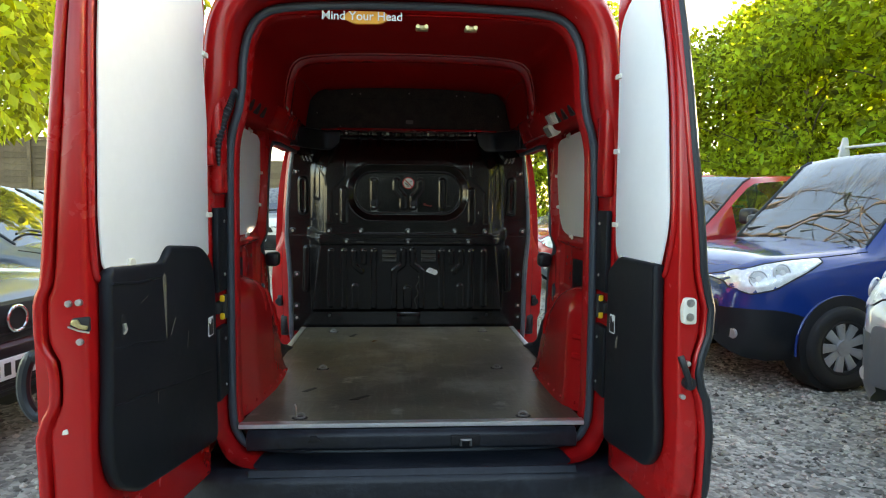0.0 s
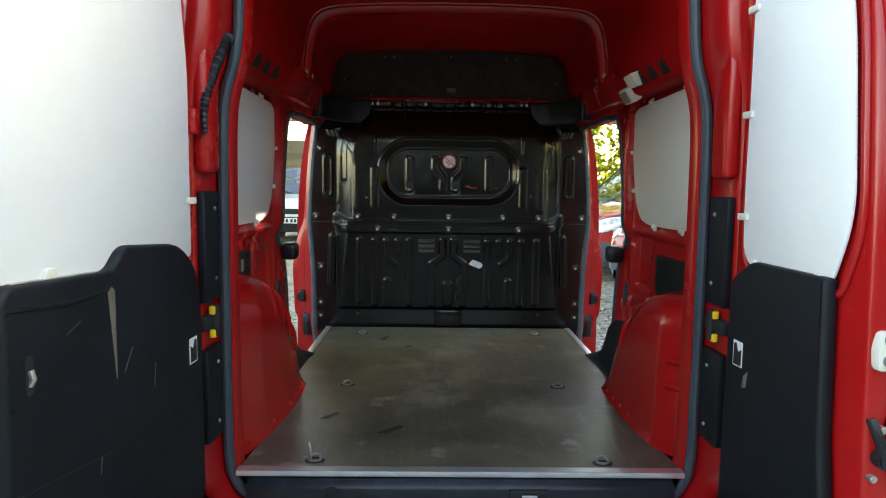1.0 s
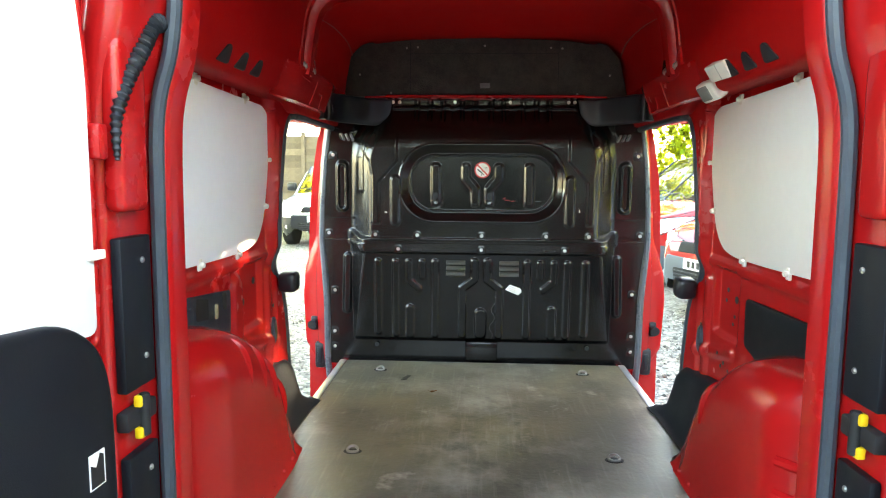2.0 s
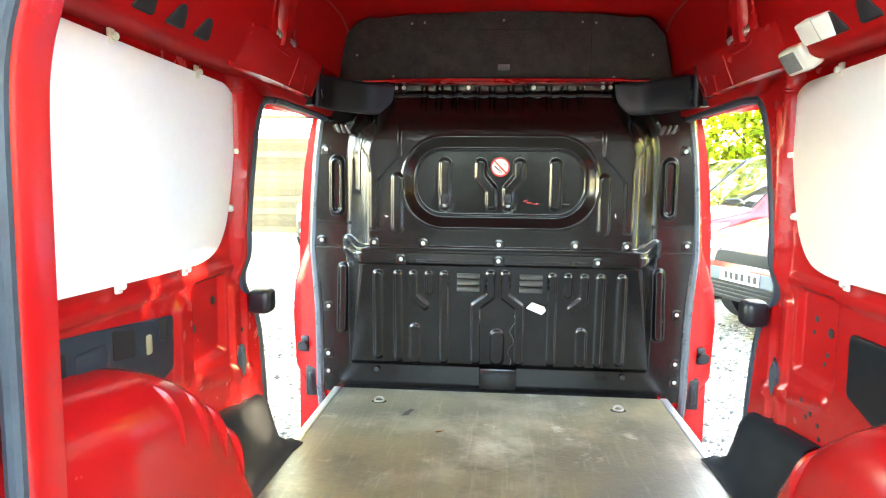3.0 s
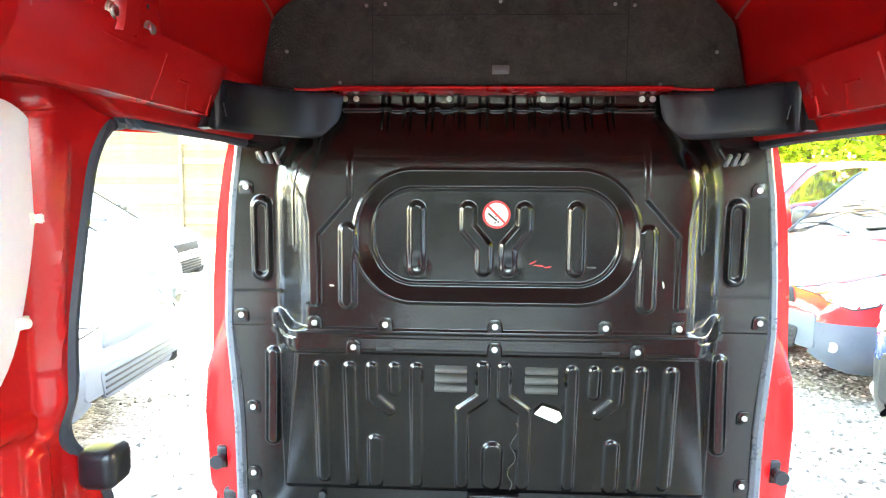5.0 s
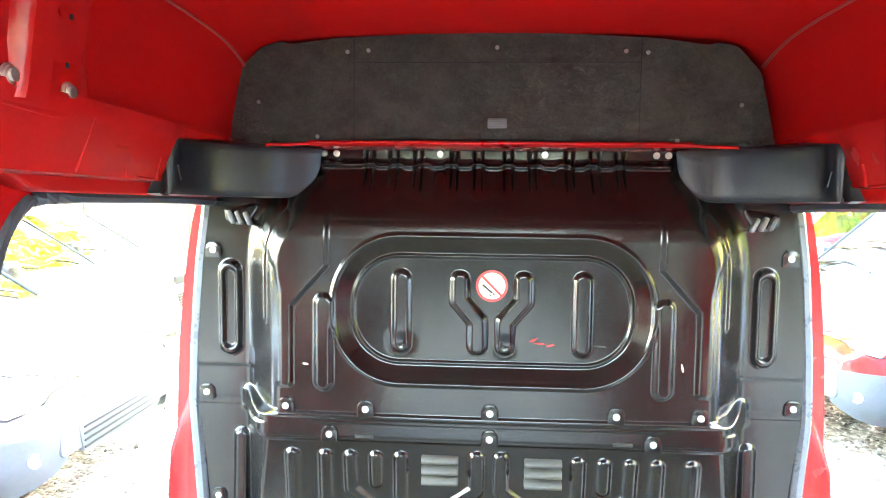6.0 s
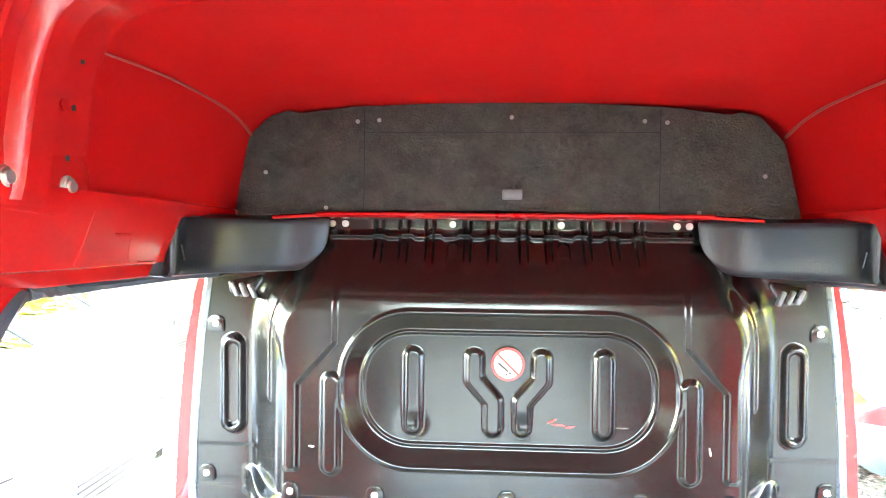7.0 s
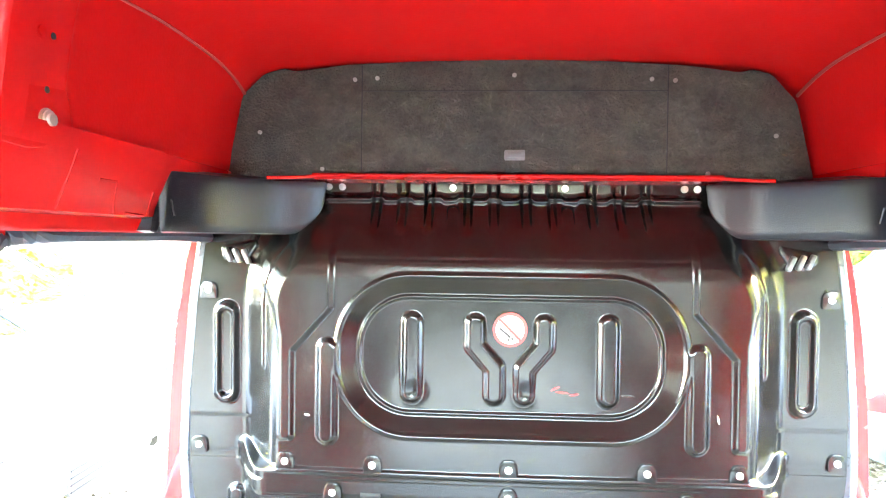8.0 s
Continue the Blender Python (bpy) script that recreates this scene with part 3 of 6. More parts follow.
def press(x, z, pts, w, wall=0.009):
    """A pressed bar along a line, w wide to each side, with steep walls and a flat middle."""
    d = np.min([seg_d(x, z, a, b) for a, b in zip(pts, pts[1:])], axis=0)
    return 1 - ease((d - w + wall) / wall, 0.35)


BX, BZ = np.meshgrid(np.linspace(-1, 1, 620), np.linspace(0.53, 1.80, 540))
BX = BX * (np.interp(BZ, PIL_Z, PIL_IN) - 0.006)
XC = -0.006
ax = np.abs(BX - XC)
# outer flange, with a shallow step across it
Y = np.full(BX.shape, 1.838) - 0.018 * step(0.9, 1.3, BZ)
Y -= 0.004 * step(1.232, 1.244, BZ) * step(0.56, 0.60, ax)
Y += 0.0012 * (1 - step(0.006, 0.014, np.abs(BZ - 1.146))) * step(0.60, 0.63, ax)
# upper body: a box that stands out with sloping cheeks, its top rolling back
squeeze = np.where(BZ > 1.50, 1.50 + (BZ - 1.50) * 0.72, BZ)
d = rbox(BX - XC, squeeze, 0.512, 0.60, 1.585, 0.085)
up = 1 - ease(d / 0.088, 0.16)
yu = 1.706 + 0.014 * (ax / 0.5) ** 2 + 2.4 * np.clip(BZ - 1.555, 0, 0.055) ** 2
# raised band along the cheek, ending halfway down
band = ease((d - 0.028) / 0.006, 0.4) * (1 - ease((d - 0.060) / 0.006, 0.4)) * step(1.352, 1.372, BZ) * (1 - step(1.60, 1.66, BZ))
# lower body: seat-back form leaning away at its foot, with three-cornered cheeks
w_in = np.interp(BZ, (0.66, 1.075), (0.598, 0.540))
w_out = np.interp(BZ, (0.66, 1.10), (0.606, 0.612))
side = 1 - ease((ax - w_in) / np.maximum(w_out - w_in, 0.008), 0.12)
low = side * (1 - step(1.125, 1.14, BZ)) * step(0.648, 0.672, BZ)
yl = 1.736 + 0.185 * np.maximum(1.09 - BZ, -0.1)
Y = np.where(BZ > 1.132, Y + (yu - Y) * up - 0.009 * band, Y + (yl - Y) * low)
# ledge between them, folding up and back at its ends
lz = BZ - 0.030 * step(0.545, 0.615, ax)
led = ease((lz - 1.084) / 0.012, 0.4) * (1 - ease((lz - 1.146) / 0.012, 0.4)) * (1 - ease((ax - 0.535) / 0.085, 0.15))
Y = Y + (np.minimum(Y, 1.716) - Y) * led
Y -= 0.006 * (1 - step(0.003, 0.009, np.abs(lz - 1.151))) * (1 - step(0.59, 0.62, ax))
Y -= 0.006 * (1 - step(0.003, 0.009, np.abs(lz - 1.088))) * (1 - step(0.59, 0.62, ax))
# oval: a sunk field with a lip and a bead at the foot of its wall
do = rbox(BX - XC + 0.001, BZ, 0.364, 1.238, 1.571, 0.152)
Y += 0.025 * (1 - ease((do + 0.034) / 0.034, 0.2))
Y -= 0.0045 * (1 - step(0.0, 0.009, np.abs(do - 0.005)))
Y -= 0.0065 * (1 - step(0.0, 0.006, np.abs(do + 0.041)))
# shoulder panels outside the bent line
sh = poly_d(ax, BZ, [(0.379, 1.72), (0.379, 1.502), (0.463, 1.408), (0.463, 1.222), (0.472, 1.212), (0.494, 1.212), (0.503, 1.224), (0.503, 1.44), (0.515, 1.50), (0.56, 1.56), (0.62, 1.72)])
Y -= 0.007 * (1 - ease((sh + 0.009) / 0.009, 0.35)) * up
for pts, w, h in (
        ([(0.210, 1.474), (0.210, 1.322)], 0.0235, -0.009),
        ([(0.0735, 1.474), (0.0735, 1.427), (0.032, 1.378), (0.032, 1.321)], 0.0225, -0.009),
        ([(0.391, 1.417), (0.391, 1.232)], 0.0235, -0.010),
        ([(0.474, 1.040), (0.482, 0.70)], 0.0200, -0.010), ([(0.3935, 1.040), (0.398, 0.69)], 0.0190, -0.010), ([(0.332, 1.040), (0.332, 0.955), (0.288, 0.915)], 0.0185, -0.010),
        ([(0.2705, 1.040), (0.2705, 0.975)], 0.0185, -0.010), ([(0.210, 1.040), (0.214, 0.69)], 0.0195, -0.010),
        ([(0.029, 1.046), (0.029, 0.962), (0.086, 0.918), (0.086, 0.69)], 0.0205, -0.010),
        ([(0.330, 0.815), (0.332, 0.69)], 0.024, -0.009),
        ([(0.652, 1.476), (0.652, 1.295)], 0.030, -0.013), ([(0.630, 1.052), (0.638, 0.80)], 0.022, -0.014)):
    Y += h * press(ax, BZ, pts, w)
Y -= 0.014 * press(BX - XC, BZ, [(0.0, 0.793), (0.0, 0.70)], 0.031)
# pressed frame inside the tall side ribs
Y += 0.011 * press(ax, BZ, [(0.652, 1.470), (0.652, 1.301)], 0.018, 0.006)
# corrugated top: a wavy fold with channels above and below it
top = step(1.655, 1.70, BZ) * (1 - step(0.335, 0.345, ax))
for x0, w in ((0.036, 0.013), (0.094, 0.011), (0.182, 0.012), (0.243, 0.013), (0.302, 0.012)):
    Y += 0.011 * top * (1 - ease((np.abs(ax - x0) - w + 0.006) / 0.006, 0.4))
for x0 in (0.127,):
    Y -= 0.008 * press(ax, BZ, [(x0, 1.716), (x0, 1.66)], 0.016, 0.006) * step(1.66, 1.70, BZ)
wave = 1.7445 + 0.007 * np.clip(1.6 * np.cos(ax * 2 * math.pi / 0.0665 + 2.9), -0.5, 0.5) * (ax < 0.32)
Y -= 0.013 * (1 - ease(np.abs(BZ - wave) / 0.009, 0.5)) * (1 - step(0.415, 0.425, ax))
# dents and waviness of thin metal
Y += 0.0009 * np.sin(BX * 9 + 1.3) * np.sin(BZ * 11)
Y += 0.006 * np.exp(-((BX + 0.214) ** 2 + (BZ - 1.325) ** 2) / 0.0005) + 0.006 * np.exp(-((BX - 0.027) ** 2 + (BZ - 1.325) ** 2) / 0.0005)
nz, nx = BX.shape
me = bpy.data.meshes.new("bulkhead")
me.from_pydata(np.stack([BX.ravel(), Y.ravel(), BZ.ravel()], 1).tolist(), [], [(j * nx + i, j * nx + i + 1, (j + 1) * nx + i + 1, (j + 1) * nx + i) for j in range(nz - 1) for i in range(nx - 1)])
bm = bmesh.new()
bm.from_mesh(me)
bpy.data.meshes.remove(me)
bulk = part("bulkhead", bm, BLACKMETAL, van, "glossy black pressed steel bulkhead with ribs", angle=180)


# bracket folds are glossy black; their bright reflections are put into this grey
FOLD_SHINE = mat("fold_reflection", (0.16, 0.16, 0.17), 0.3, metal=0.5, vary=0.3, scale=40)


def bulk_y(x, z):
    i = int(round((x / (interp(z, PIL_Z, PIL_IN) - 0.006) + 1) / 2 * (nx - 1)))
    j = int(round((z - 0.53) / 1.27 * (nz - 1)))
    return float(Y[min(max(j, 0), nz - 1), min(max(i, 0), nx - 1)])


def bolt(x, z, r=0.0065, plate=True):
    y = bulk_y(x, z)
    if plate:
        p = part("bolt_tab", prism(rounded([(x - 0.020, z - 0.020), (x + 0.020, z - 0.020), (x + 0.020, z + 0.008), (x + 0.010, z + 0.020), (x - 0.010, z + 0.020), (x - 0.020, z + 0.008)], 0.006), "y", y - 0.006, y + 0.01, 0.002), BLACKMETAL, bulk)
    part("bolt", merge(cyl((x, y - 0.002, z), (x, y - 0.009, z), r * 1.25, 14, 0.002), cyl((x, y - 0.006, z), (x, y - 0.016, z), r * 0.8, 6, 0.002)), STEEL, bulk)


for x in (-0.488, -0.296, -0.006, 0.282, 0.473):
    bolt(x, 1.170)
for x in (-0.383, -0.006, 0.368):
    bolt(x, 1.106)
for x in (-0.420, -0.389, -0.135, 0.117, 0.380, 0.408):
    bolt(x, 1.771, 0.0065, plate=False)
for s in (-1, 1):
    for z, x in ((1.166, 0.725), (0.890, 0.702), (0.690, 0.705), (0.615, 0.705), (1.53, 0.700)):
        bolt(s * x, z)
    # folded corner bracket at the top
    yb = bulk_y(s * 0.63, 1.615)
    part("bracket_plate", prism(rounded([(s * 0.672, 1.632), (s * 0.590, 1.648), (s * 0.585, 1.636), (s * 0.612, 1.596), (s * 0.640, 1.592), (s * 0.668, 1.604)], 0.008), "y", yb - 0.006, yb + 0.02, 0.004), BLACKMETAL, bulk)
    for k in range(3):
        fold = box(-0.0055, 0.0055, -0.010, 0.004, -0.018, 0.018, 0.0035, 3)
        bake(fold, Matrix.Translation((s * (0.652 - 0.021 * k), yb - 0.006, 1.613 - 0.002 * k)) @ Matrix.Rotation(radians(s * 24), 4, 'Y'))
        part("bracket_fold", fold, FOLD_SHINE, bulk)
    # louvred vents
    for k in range(3):
        z = 1.052 - 0.026 * k
        lou = prism(rounded([(1.757, z + 0.004), (1.736, z - 0.002), (1.729, z - 0.012), (1.731, z - 0.019), (1.757, z - 0.020)], [0.002, 0.006, 0.006, 0.003, 0.002], 4), "x", s * 0.122 - 0.044, s * 0.122 + 0.044, 0.003)
        part("louvre", lou, DUSTY, bulk, "dusty pressed vent louvre")
    part("slot", box(s * 0.30 - 0.022, s * 0.30 + 0.022, bulk_y(s * 0.30, 1.108) - 0.004, 1.73, 1.098, 1.106, 0.001), DARK, bulk)
    part("drain_hole", cyl((s * 0.50, 1.83, 0.63), (s * 0.50, 1.822, 0.63), 0.010, 12), DARK, bulk)
part("foot_plate", box(-0.075, 0.075, 1.80, 1.835, 0.565, 0.655, 0.006), BLACKMETAL, bulk)

# no-smoking sticker
def disc(x, z, y, r0, r1, seg=40):
    bm = bmesh.new()
    a = [bm.verts.new((x + r0 * math.cos(k * math.tau / seg), y, z + r0 * math.sin(k * math.tau / seg))) for k in range(seg)] if r0 else None
    b = [bm.verts.new((x + r1 * math.cos(k * math.tau / seg), y, z + r1 * math.sin(k * math.tau / seg))) for k in range(seg)]
    if a:
        for k in range(seg):
            bm.faces.new((a[k], b[k], b[(k + 1) % seg], a[(k + 1) % seg]))
    else:
        bm.faces.new(b)
    bm.normal_update()
    bmesh.ops.solidify(bm, geom=bm.faces[:], thickness=0.0008)
    return bm


sy = bulk_y(-0.006, 1.50) - 0.0125
SX, SZ = -0.006, 1.464
st = part("no_smoking_sticker", disc(SX, SZ, sy, 0, 0.036), WHITE, bulk, "round white and red no-smoking sticker")
part("ring", disc(SX, SZ, sy - 0.001, 0.0305, 0.0365), SIGNRED, st)
at_sign = Matrix.Translation((SX, sy, SZ))
part("bar", bake(box(-0.031, 0.031, -0.0026, -0.0014, -0.0028, 0.0028), at_sign @ Matrix.Rotation(radians(45), 4, 'Y')), SIGNRED, st)
cig = merge(box(-0.022, 0.008, -0.0018, -0.0008, -0.0025, 0.0025), box(0.010, 0.015, -0.0018, -0.0008, -0.0025, 0.0025), box(0.006, 0.010, -0.0018, -0.0008, -0.010, -0.0045), box(-0.004, 0.001, -0.0018, -0.0008, 0.005, 0.008))
part("pictogram", bake(cig, at_sign @ Matrix.Translation((-0.005, 0, -0.011)) @ Matrix.Rotation(radians(40), 4, 'Y')), PRINT, st)
for k in range(2):
    part("pictogram", bake(tube([(0.010 + 0.008 * k, -0.0012, 0.012), (0.013 + 0.008 * k, -0.0012, 0.008), (0.018 + 0.007 * k, -0.0012, 0.010)], 0.0008, 4), at_sign), PRINT, st)
# paper tag
ty = bulk_y(0.143, 0.905) - 0.016
tag = prism(rounded([(0.105, 0.918), (0.165, 0.893), (0.182, 0.908), (0.176, 0.925), (0.128, 0.942)], 0.004), "y", ty, ty + 0.001)
tag_ob = part("paper_tag", tag, WHITE, bulk, "small white paper tag stuck askew")
for k in range(3):
    ln = box(-0.018, 0.012, ty - 0.0006, ty, -0.0012, 0.0012)
    bake(ln, Matrix.Translation((0.142, 0, 0.928 - 0.009 * k)) @ Matrix.Rotation(radians(22), 4, 'Y'))
    part("text_bar", ln, mat("grey_print", (0.5, 0.5, 0.5), 0.6) if k == 0 else bpy.data.materials["grey_print"], tag_ob)
crack = [(0.060 + 0.010 * math.sin(k * 1.7) - 0.002 * k, bulk_y(0.060, 0.885 - 0.024 * k) - 0.003, 0.885 - 0.024 * k) for k in range(10)]
part("scratch", tube(smooth_line(crack, 3), 0.0011, 4), DUSTY, bulk, "thin pale scratch")
for x, z, a, l in ((0.428, 1.285, 80, 0.020), (-0.440, 1.272, 10, 0.014), (0.092, 1.338, -24, 0.022), (0.107, 1.330, 5, 0.030), (0.132, 1.326, -8, 0.022), (0.245, 1.326, 2, 0.030)):
    y = bulk_y(x, z) - 0.0015
    sc = prism([(-l / 2, -0.0008), (0.0, -0.0022), (l / 2, -0.0004), (l / 4, 0.0018), (-l / 3, 0.0012)], "y", -0.0005, 0.0005)
    bake(sc, Matrix.Translation((x, y, z)) @ Matrix.Rotation(radians(a), 4, 'Y'))
    part("scratch", sc, SIGNRED if 0.05 < x < 0.2 else WHITEPL if abs(x) > 0.4 else DUSTY, bulk, "small paint chip")

# ---- headliner over the cab and its corner covers ----
HL = [(-0.637, 1.784), (-0.600, 1.968), (-0.552, 2.014), (-0.506, 2.027), (-0.487, 2.019), (-0.36, 2.034), (-0.18, 2.041), (0, 2.043), (0.18, 2.040), (0.36, 2.030), (0.475, 2.014), (0.494, 2.021), (0.537, 2.011), (0.590, 1.952), (0.628, 1.785), (0.40, 1.797), (0, 1.801), (-0.40, 1.797)]
head = part("headliner", prism(rounded(HL, 0.012, 3), "y", 1.75, 1.775, 0.003), CARPET, van, "black felt headliner board above the bulkhead")
for x, z in ((-0.349, 2.0), (-0.30, 2.003), (-0.003, 2.009), (0.288, 2.0), (0.337, 1.997), (-0.56, 1.885), (0.547, 1.88), (-0.42, 1.805), (0.408, 1.80)):
    part("screw", merge(cyl((x, 1.752, z), (x, 1.7465, z), 0.0048, 12, 0.001), cyl((x, 1.747, z), (x, 1.745, z), 0.002, 8)), DULLSCREW, head)
for x in (-0.333, 0.322):
    part("joint", box(x - 0.0012, x + 0.0012, 1.7478, 1.752, 1.80, 2.03), DARK, head)
part("joint", box(-0.333, 0.322, 1.7478, 1.752, 1.974, 1.976), DARK, head)
part("pull_tab", merge(box(-0.022, 0.022, 1.742, 1.752, 1.826, 1.848, 0.003), box(-0.017, 0.017, 1.739, 1.744, 1.831, 1.843, 0.002)), mat("grey_plastic", (0.16, 0.16, 0.16), 0.4), head, "small grey plastic pull tab")
part("cab_rail", prism(rounded([(1.755, 1.784), (1.737, 1.789), (1.74, 1.796), (1.80, 1.796), (1.86, 1.79), (1.86, 1.78)], 0.003), "x", -0.44, 0.44), RED, van, "red cross rail under the headliner")
for s in (-1, 1):
    part("rail_end", tube(smooth_line([(s * 0.43, 1.742, 1.789), (s * 0.48, 1.733, 1.785), (s * 0.53, 1.705, 1.781)], 5), 0.004, 8), RED, van, "thin red rail end over the corner cover")
part("cab_back", box(-0.80, 0.80, 1.87, 1.90, 1.66, 2.12), DARK, van)
for s in (-1, 1):
    rows = []
    ye = 1.466 if s < 0 else 1.498
    end = [(0.662, ye + 0.008, 0), (0.648, ye - 0.002, 0), (0.637, ye - 0.001, 0), (0.632, ye + 0.014, 0), (0.629, ye + 0.038, 0)]
    ctrl = smooth_line(end + [(0.612, 1.575, 0), (0.565, 1.655, 0), (0.510, 1.735, 0), (0.455, 1.775, 0), (0.425, 1.80, 0)], 5)
    for i, c in enumerate(ctrl):
        u = i / (len(ctrl) - 1)
        t = (ctrl[min(i + 1, len(ctrl) - 1)] - ctrl[max(i - 1, 0)]).normalized()
        n = Vector((t.y, -t.x, 0))
        if n.x < 0:
            n = -n
        zb, zt = 1.660 + 0.075 * max(0, (u - 0.80) / 0.20) ** 2, 1.768 + 0.013 * u
        rows.append([(s * (c.x + n.x * d), c.y + n.y * d, z) for d, z in ((0.028, zb + 0.004), (0.012, zb), (0.004, zb + 0.003), (0.0, zb + 0.011), (-0.0008, zb + 0.020), (-0.0062, zt - 0.016), (-0.007, zt - 0.006), (-0.006, zt - 0.001), (0.002, zt), (0.028, zt + 0.008))])
    bm = sheet(rows)
    bm.verts.ensure_lookup_table()
    bm.faces.new(list(bm.verts)[:10])
    bmesh.ops.recalc_face_normals(bm, faces=bm.faces)
    cov = part("corner_cover", bm, PLASTIC, van, "smooth black plastic corner cover", angle=28)
    for uu, vv, lean in ((0.30, 0.45, 0.3), (0.16, 0.8, 0.1)):
        p = ctrl[int(uu * (len(ctrl) - 1))]
        zc = 1.665 + 0.09 * vv
        part("crease", tube([(s * (p.x - 0.007), p.y + 0.004, zc + 0.014), (s * (p.x - 0.009), p.y + 0.004 + 0.03 * lean, zc - 0.014)], 0.0022, 6), PLASTIC, cov)

# ---- side wall fittings ----
def board(s, mat_):
    sx = s * 0.747
    pts = [(0.065, 1.21), (0.58, 1.200), (0.775, 1.200), (0.875, 1.218), (0.938, 1.282), (0.988, 1.42), (1.016, 1.578), (1.006, 1.64), (0.952, 1.664), (0.58, 1.671), (0.065, 1.683)]
    b = part("window_board", prism(rounded(pts, [0.01, 0.1, 0.1, 0.06, 0.06, 0.1, 0.06, 0.03, 0.03, 0.1, 0.01], 4), "x", sx - 0.0025, sx + 0.0025, 0.001), mat_, side_left if s < 0 else side_right, "white hardboard panel over the side window")
    for y, z, v in ((1.003, 1.487, 0), (0.958, 1.33, 0), (0.70, 1.198, 1), (0.43, 1.202, 1), (0.44, 1.678, 1), (0.79, 1.668, 1)):
        if v:
            clip = merge(box(sx - 0.004, sx + 0.004, y - 0.010, y + 0.010, z - 0.016, z + 0.016, 0.003), cyl((sx, y, z), (sx - s * 0.014, y, z), 0.008, 10, 0.002))
        else:
            clip = merge(box(sx - 0.004, sx + 0.004, y - 0.016, y + 0.016, z - 0.010, z + 0.010, 0.003), cyl((sx, y, z), (sx - s * 0.014, y, z), 0.008, 10, 0.002))
        part("clip", clip, WHITEPL, b, "small white plastic clip")
    return b


board(-1, BOARD)
board(1, BOARD_WARM)
for s, sp in ((-1, side_left), (1, side_right)):
    # sliding-door buffer on the pillar
    part("door_buffer", merge(box(s * 0.705 - 0.034, s * 0.705 + 0.034, 1.05, 1.125, 1.015, 1.090, 0.020, 3)), PLASTIC, sp, "black rubber door buffer")
    part("plug", bake(cyl((s * 0.735, 0, 0), (s * 0.765, 0, 0), 0.024, 20, 0.003), Matrix.Translation((0, 1.015, 0.888)) @ Matrix.Diagonal((1, 0.85, 2.0, 1))), RUBBER, sp, "grey oval rubber plug")
    holes = [(0.90, 1.085, 0.012), (1.055, 0.97, 0.007), (0.735, 1.045, 0.011)] if s < 0 else [(0.80, 1.065, 0.012), (0.88, 1.05, 0.006), (0.87, 1.085, 0.008), (0.81, 1.01, 0.006), (0.82, 0.985, 0.006), (0.87, 0.88, 0.006), (0.84, 0.855, 0.007), (0.80, 0.84, 0.006), (0.86, 0.84, 0.006), (0.79, 0.81, 0.006), (1.055, 0.93, 0.008)]
    for y, z, r in holes:
        wx = wall_x(y, z, s > 0)
        part("hole", cyl((s * (wx + 0.004), y, z), (s * (wx - 0.0015), y, z), r, 12), DARK, sp)
# service opening on the one side, blanked on the other
sv = part("service_recess", prism(rounded([(0.06, 0.66), (0.30, 0.84), (0.46, 0.92), (0.645, 0.975), (0.650, 1.098), (0.35, 1.128), (0.06, 1.152)], 0.012), "x", -0.752, -0.775, 0.003), SLATE, side_left, "slate-black service panel with open holes")
for y0, y1 in ((0.10, 0.27), (0.41, 0.485), (0.585, 0.612)):
    part("opening", prism(rounded([(y0, 1.055 - 0.02 * (y0 < 0.2)), (y1, 1.045), (y1, 1.118 - 0.035 * y1), (y0, 1.14 - 0.06 * y0)], 0.008), "x", -0.7505, -0.76), DARK, sv)
part("wiring_cover", box(-0.765, -0.744, 0.29, 0.39, 1.04, 1.10, 0.012), SLATE, sv)
part("connector", box(-0.760, -0.746, 0.53, 0.548, 1.035, 1.078, 0.005), mat("yellowed_plastic", (0.30, 0.26, 0.15), 0.5), sv, "yellowed plastic connector")
part("service_cover", prism(rounded([(0.08, 0.80), (0.45, 0.90), (0.665, 0.96), (0.667, 1.095), (0.08, 1.105)], 0.015), "x", 0.754, 0.743, 0.003), TRIM, side_right, "black textured service cover")

# interior lamp and its box
def on_rail(centre, along):
    """Pose on the sloping roof rail: x along it, y into it."""
    y = Vector((0.82, 0.17, 0.55)).normalized()
    x = Vector(along)
    x = (x - y * x.dot(y)).normalized()
    z = x.cross(y)
    m = Matrix.Identity(4)
    m.col[0][:3], m.col[1][:3], m.col[2][:3], m.col[3][:3] = x, y, z, centre
    return m


LAMP_POSE = on_rail((0.653, 0.812, 1.689), (0.013, -0.085, 0.006))
lamp = part("interior_lamp", bake(box(-0.044, 0.044, -0.002, 0.04, -0.032, 0.032, 0.010, 3), LAMP_POSE), WHITEPL, van, "white plastic interior lamp, tilted on the roof rail")
part("lens", bake(box(-0.036, 0.018, -0.005, 0.004, -0.023, 0.023, 0.003), LAMP_POSE), mat("frosted_lens", (0.20, 0.20, 0.18), 0.22, vary=0.3, scale=30), lamp, "grey frosted lens")
BOX_POSE = on_rail((0.643, 0.684, 1.735), (0.018, -0.098, 0.004))
sb = part("switch_box", bake(box(-0.050, 0.050, -0.012, 0.05, -0.025, 0.025, 0.005), BOX_POSE), WHITEPL, van, "white plastic sensor box on the roof rail")
part("seam", bake(box(0.006, 0.008, -0.0126, 0.0, -0.0245, 0.0245), BOX_POSE), mat("grey_seam", (0.35, 0.34, 0.30), 0.5), sb)

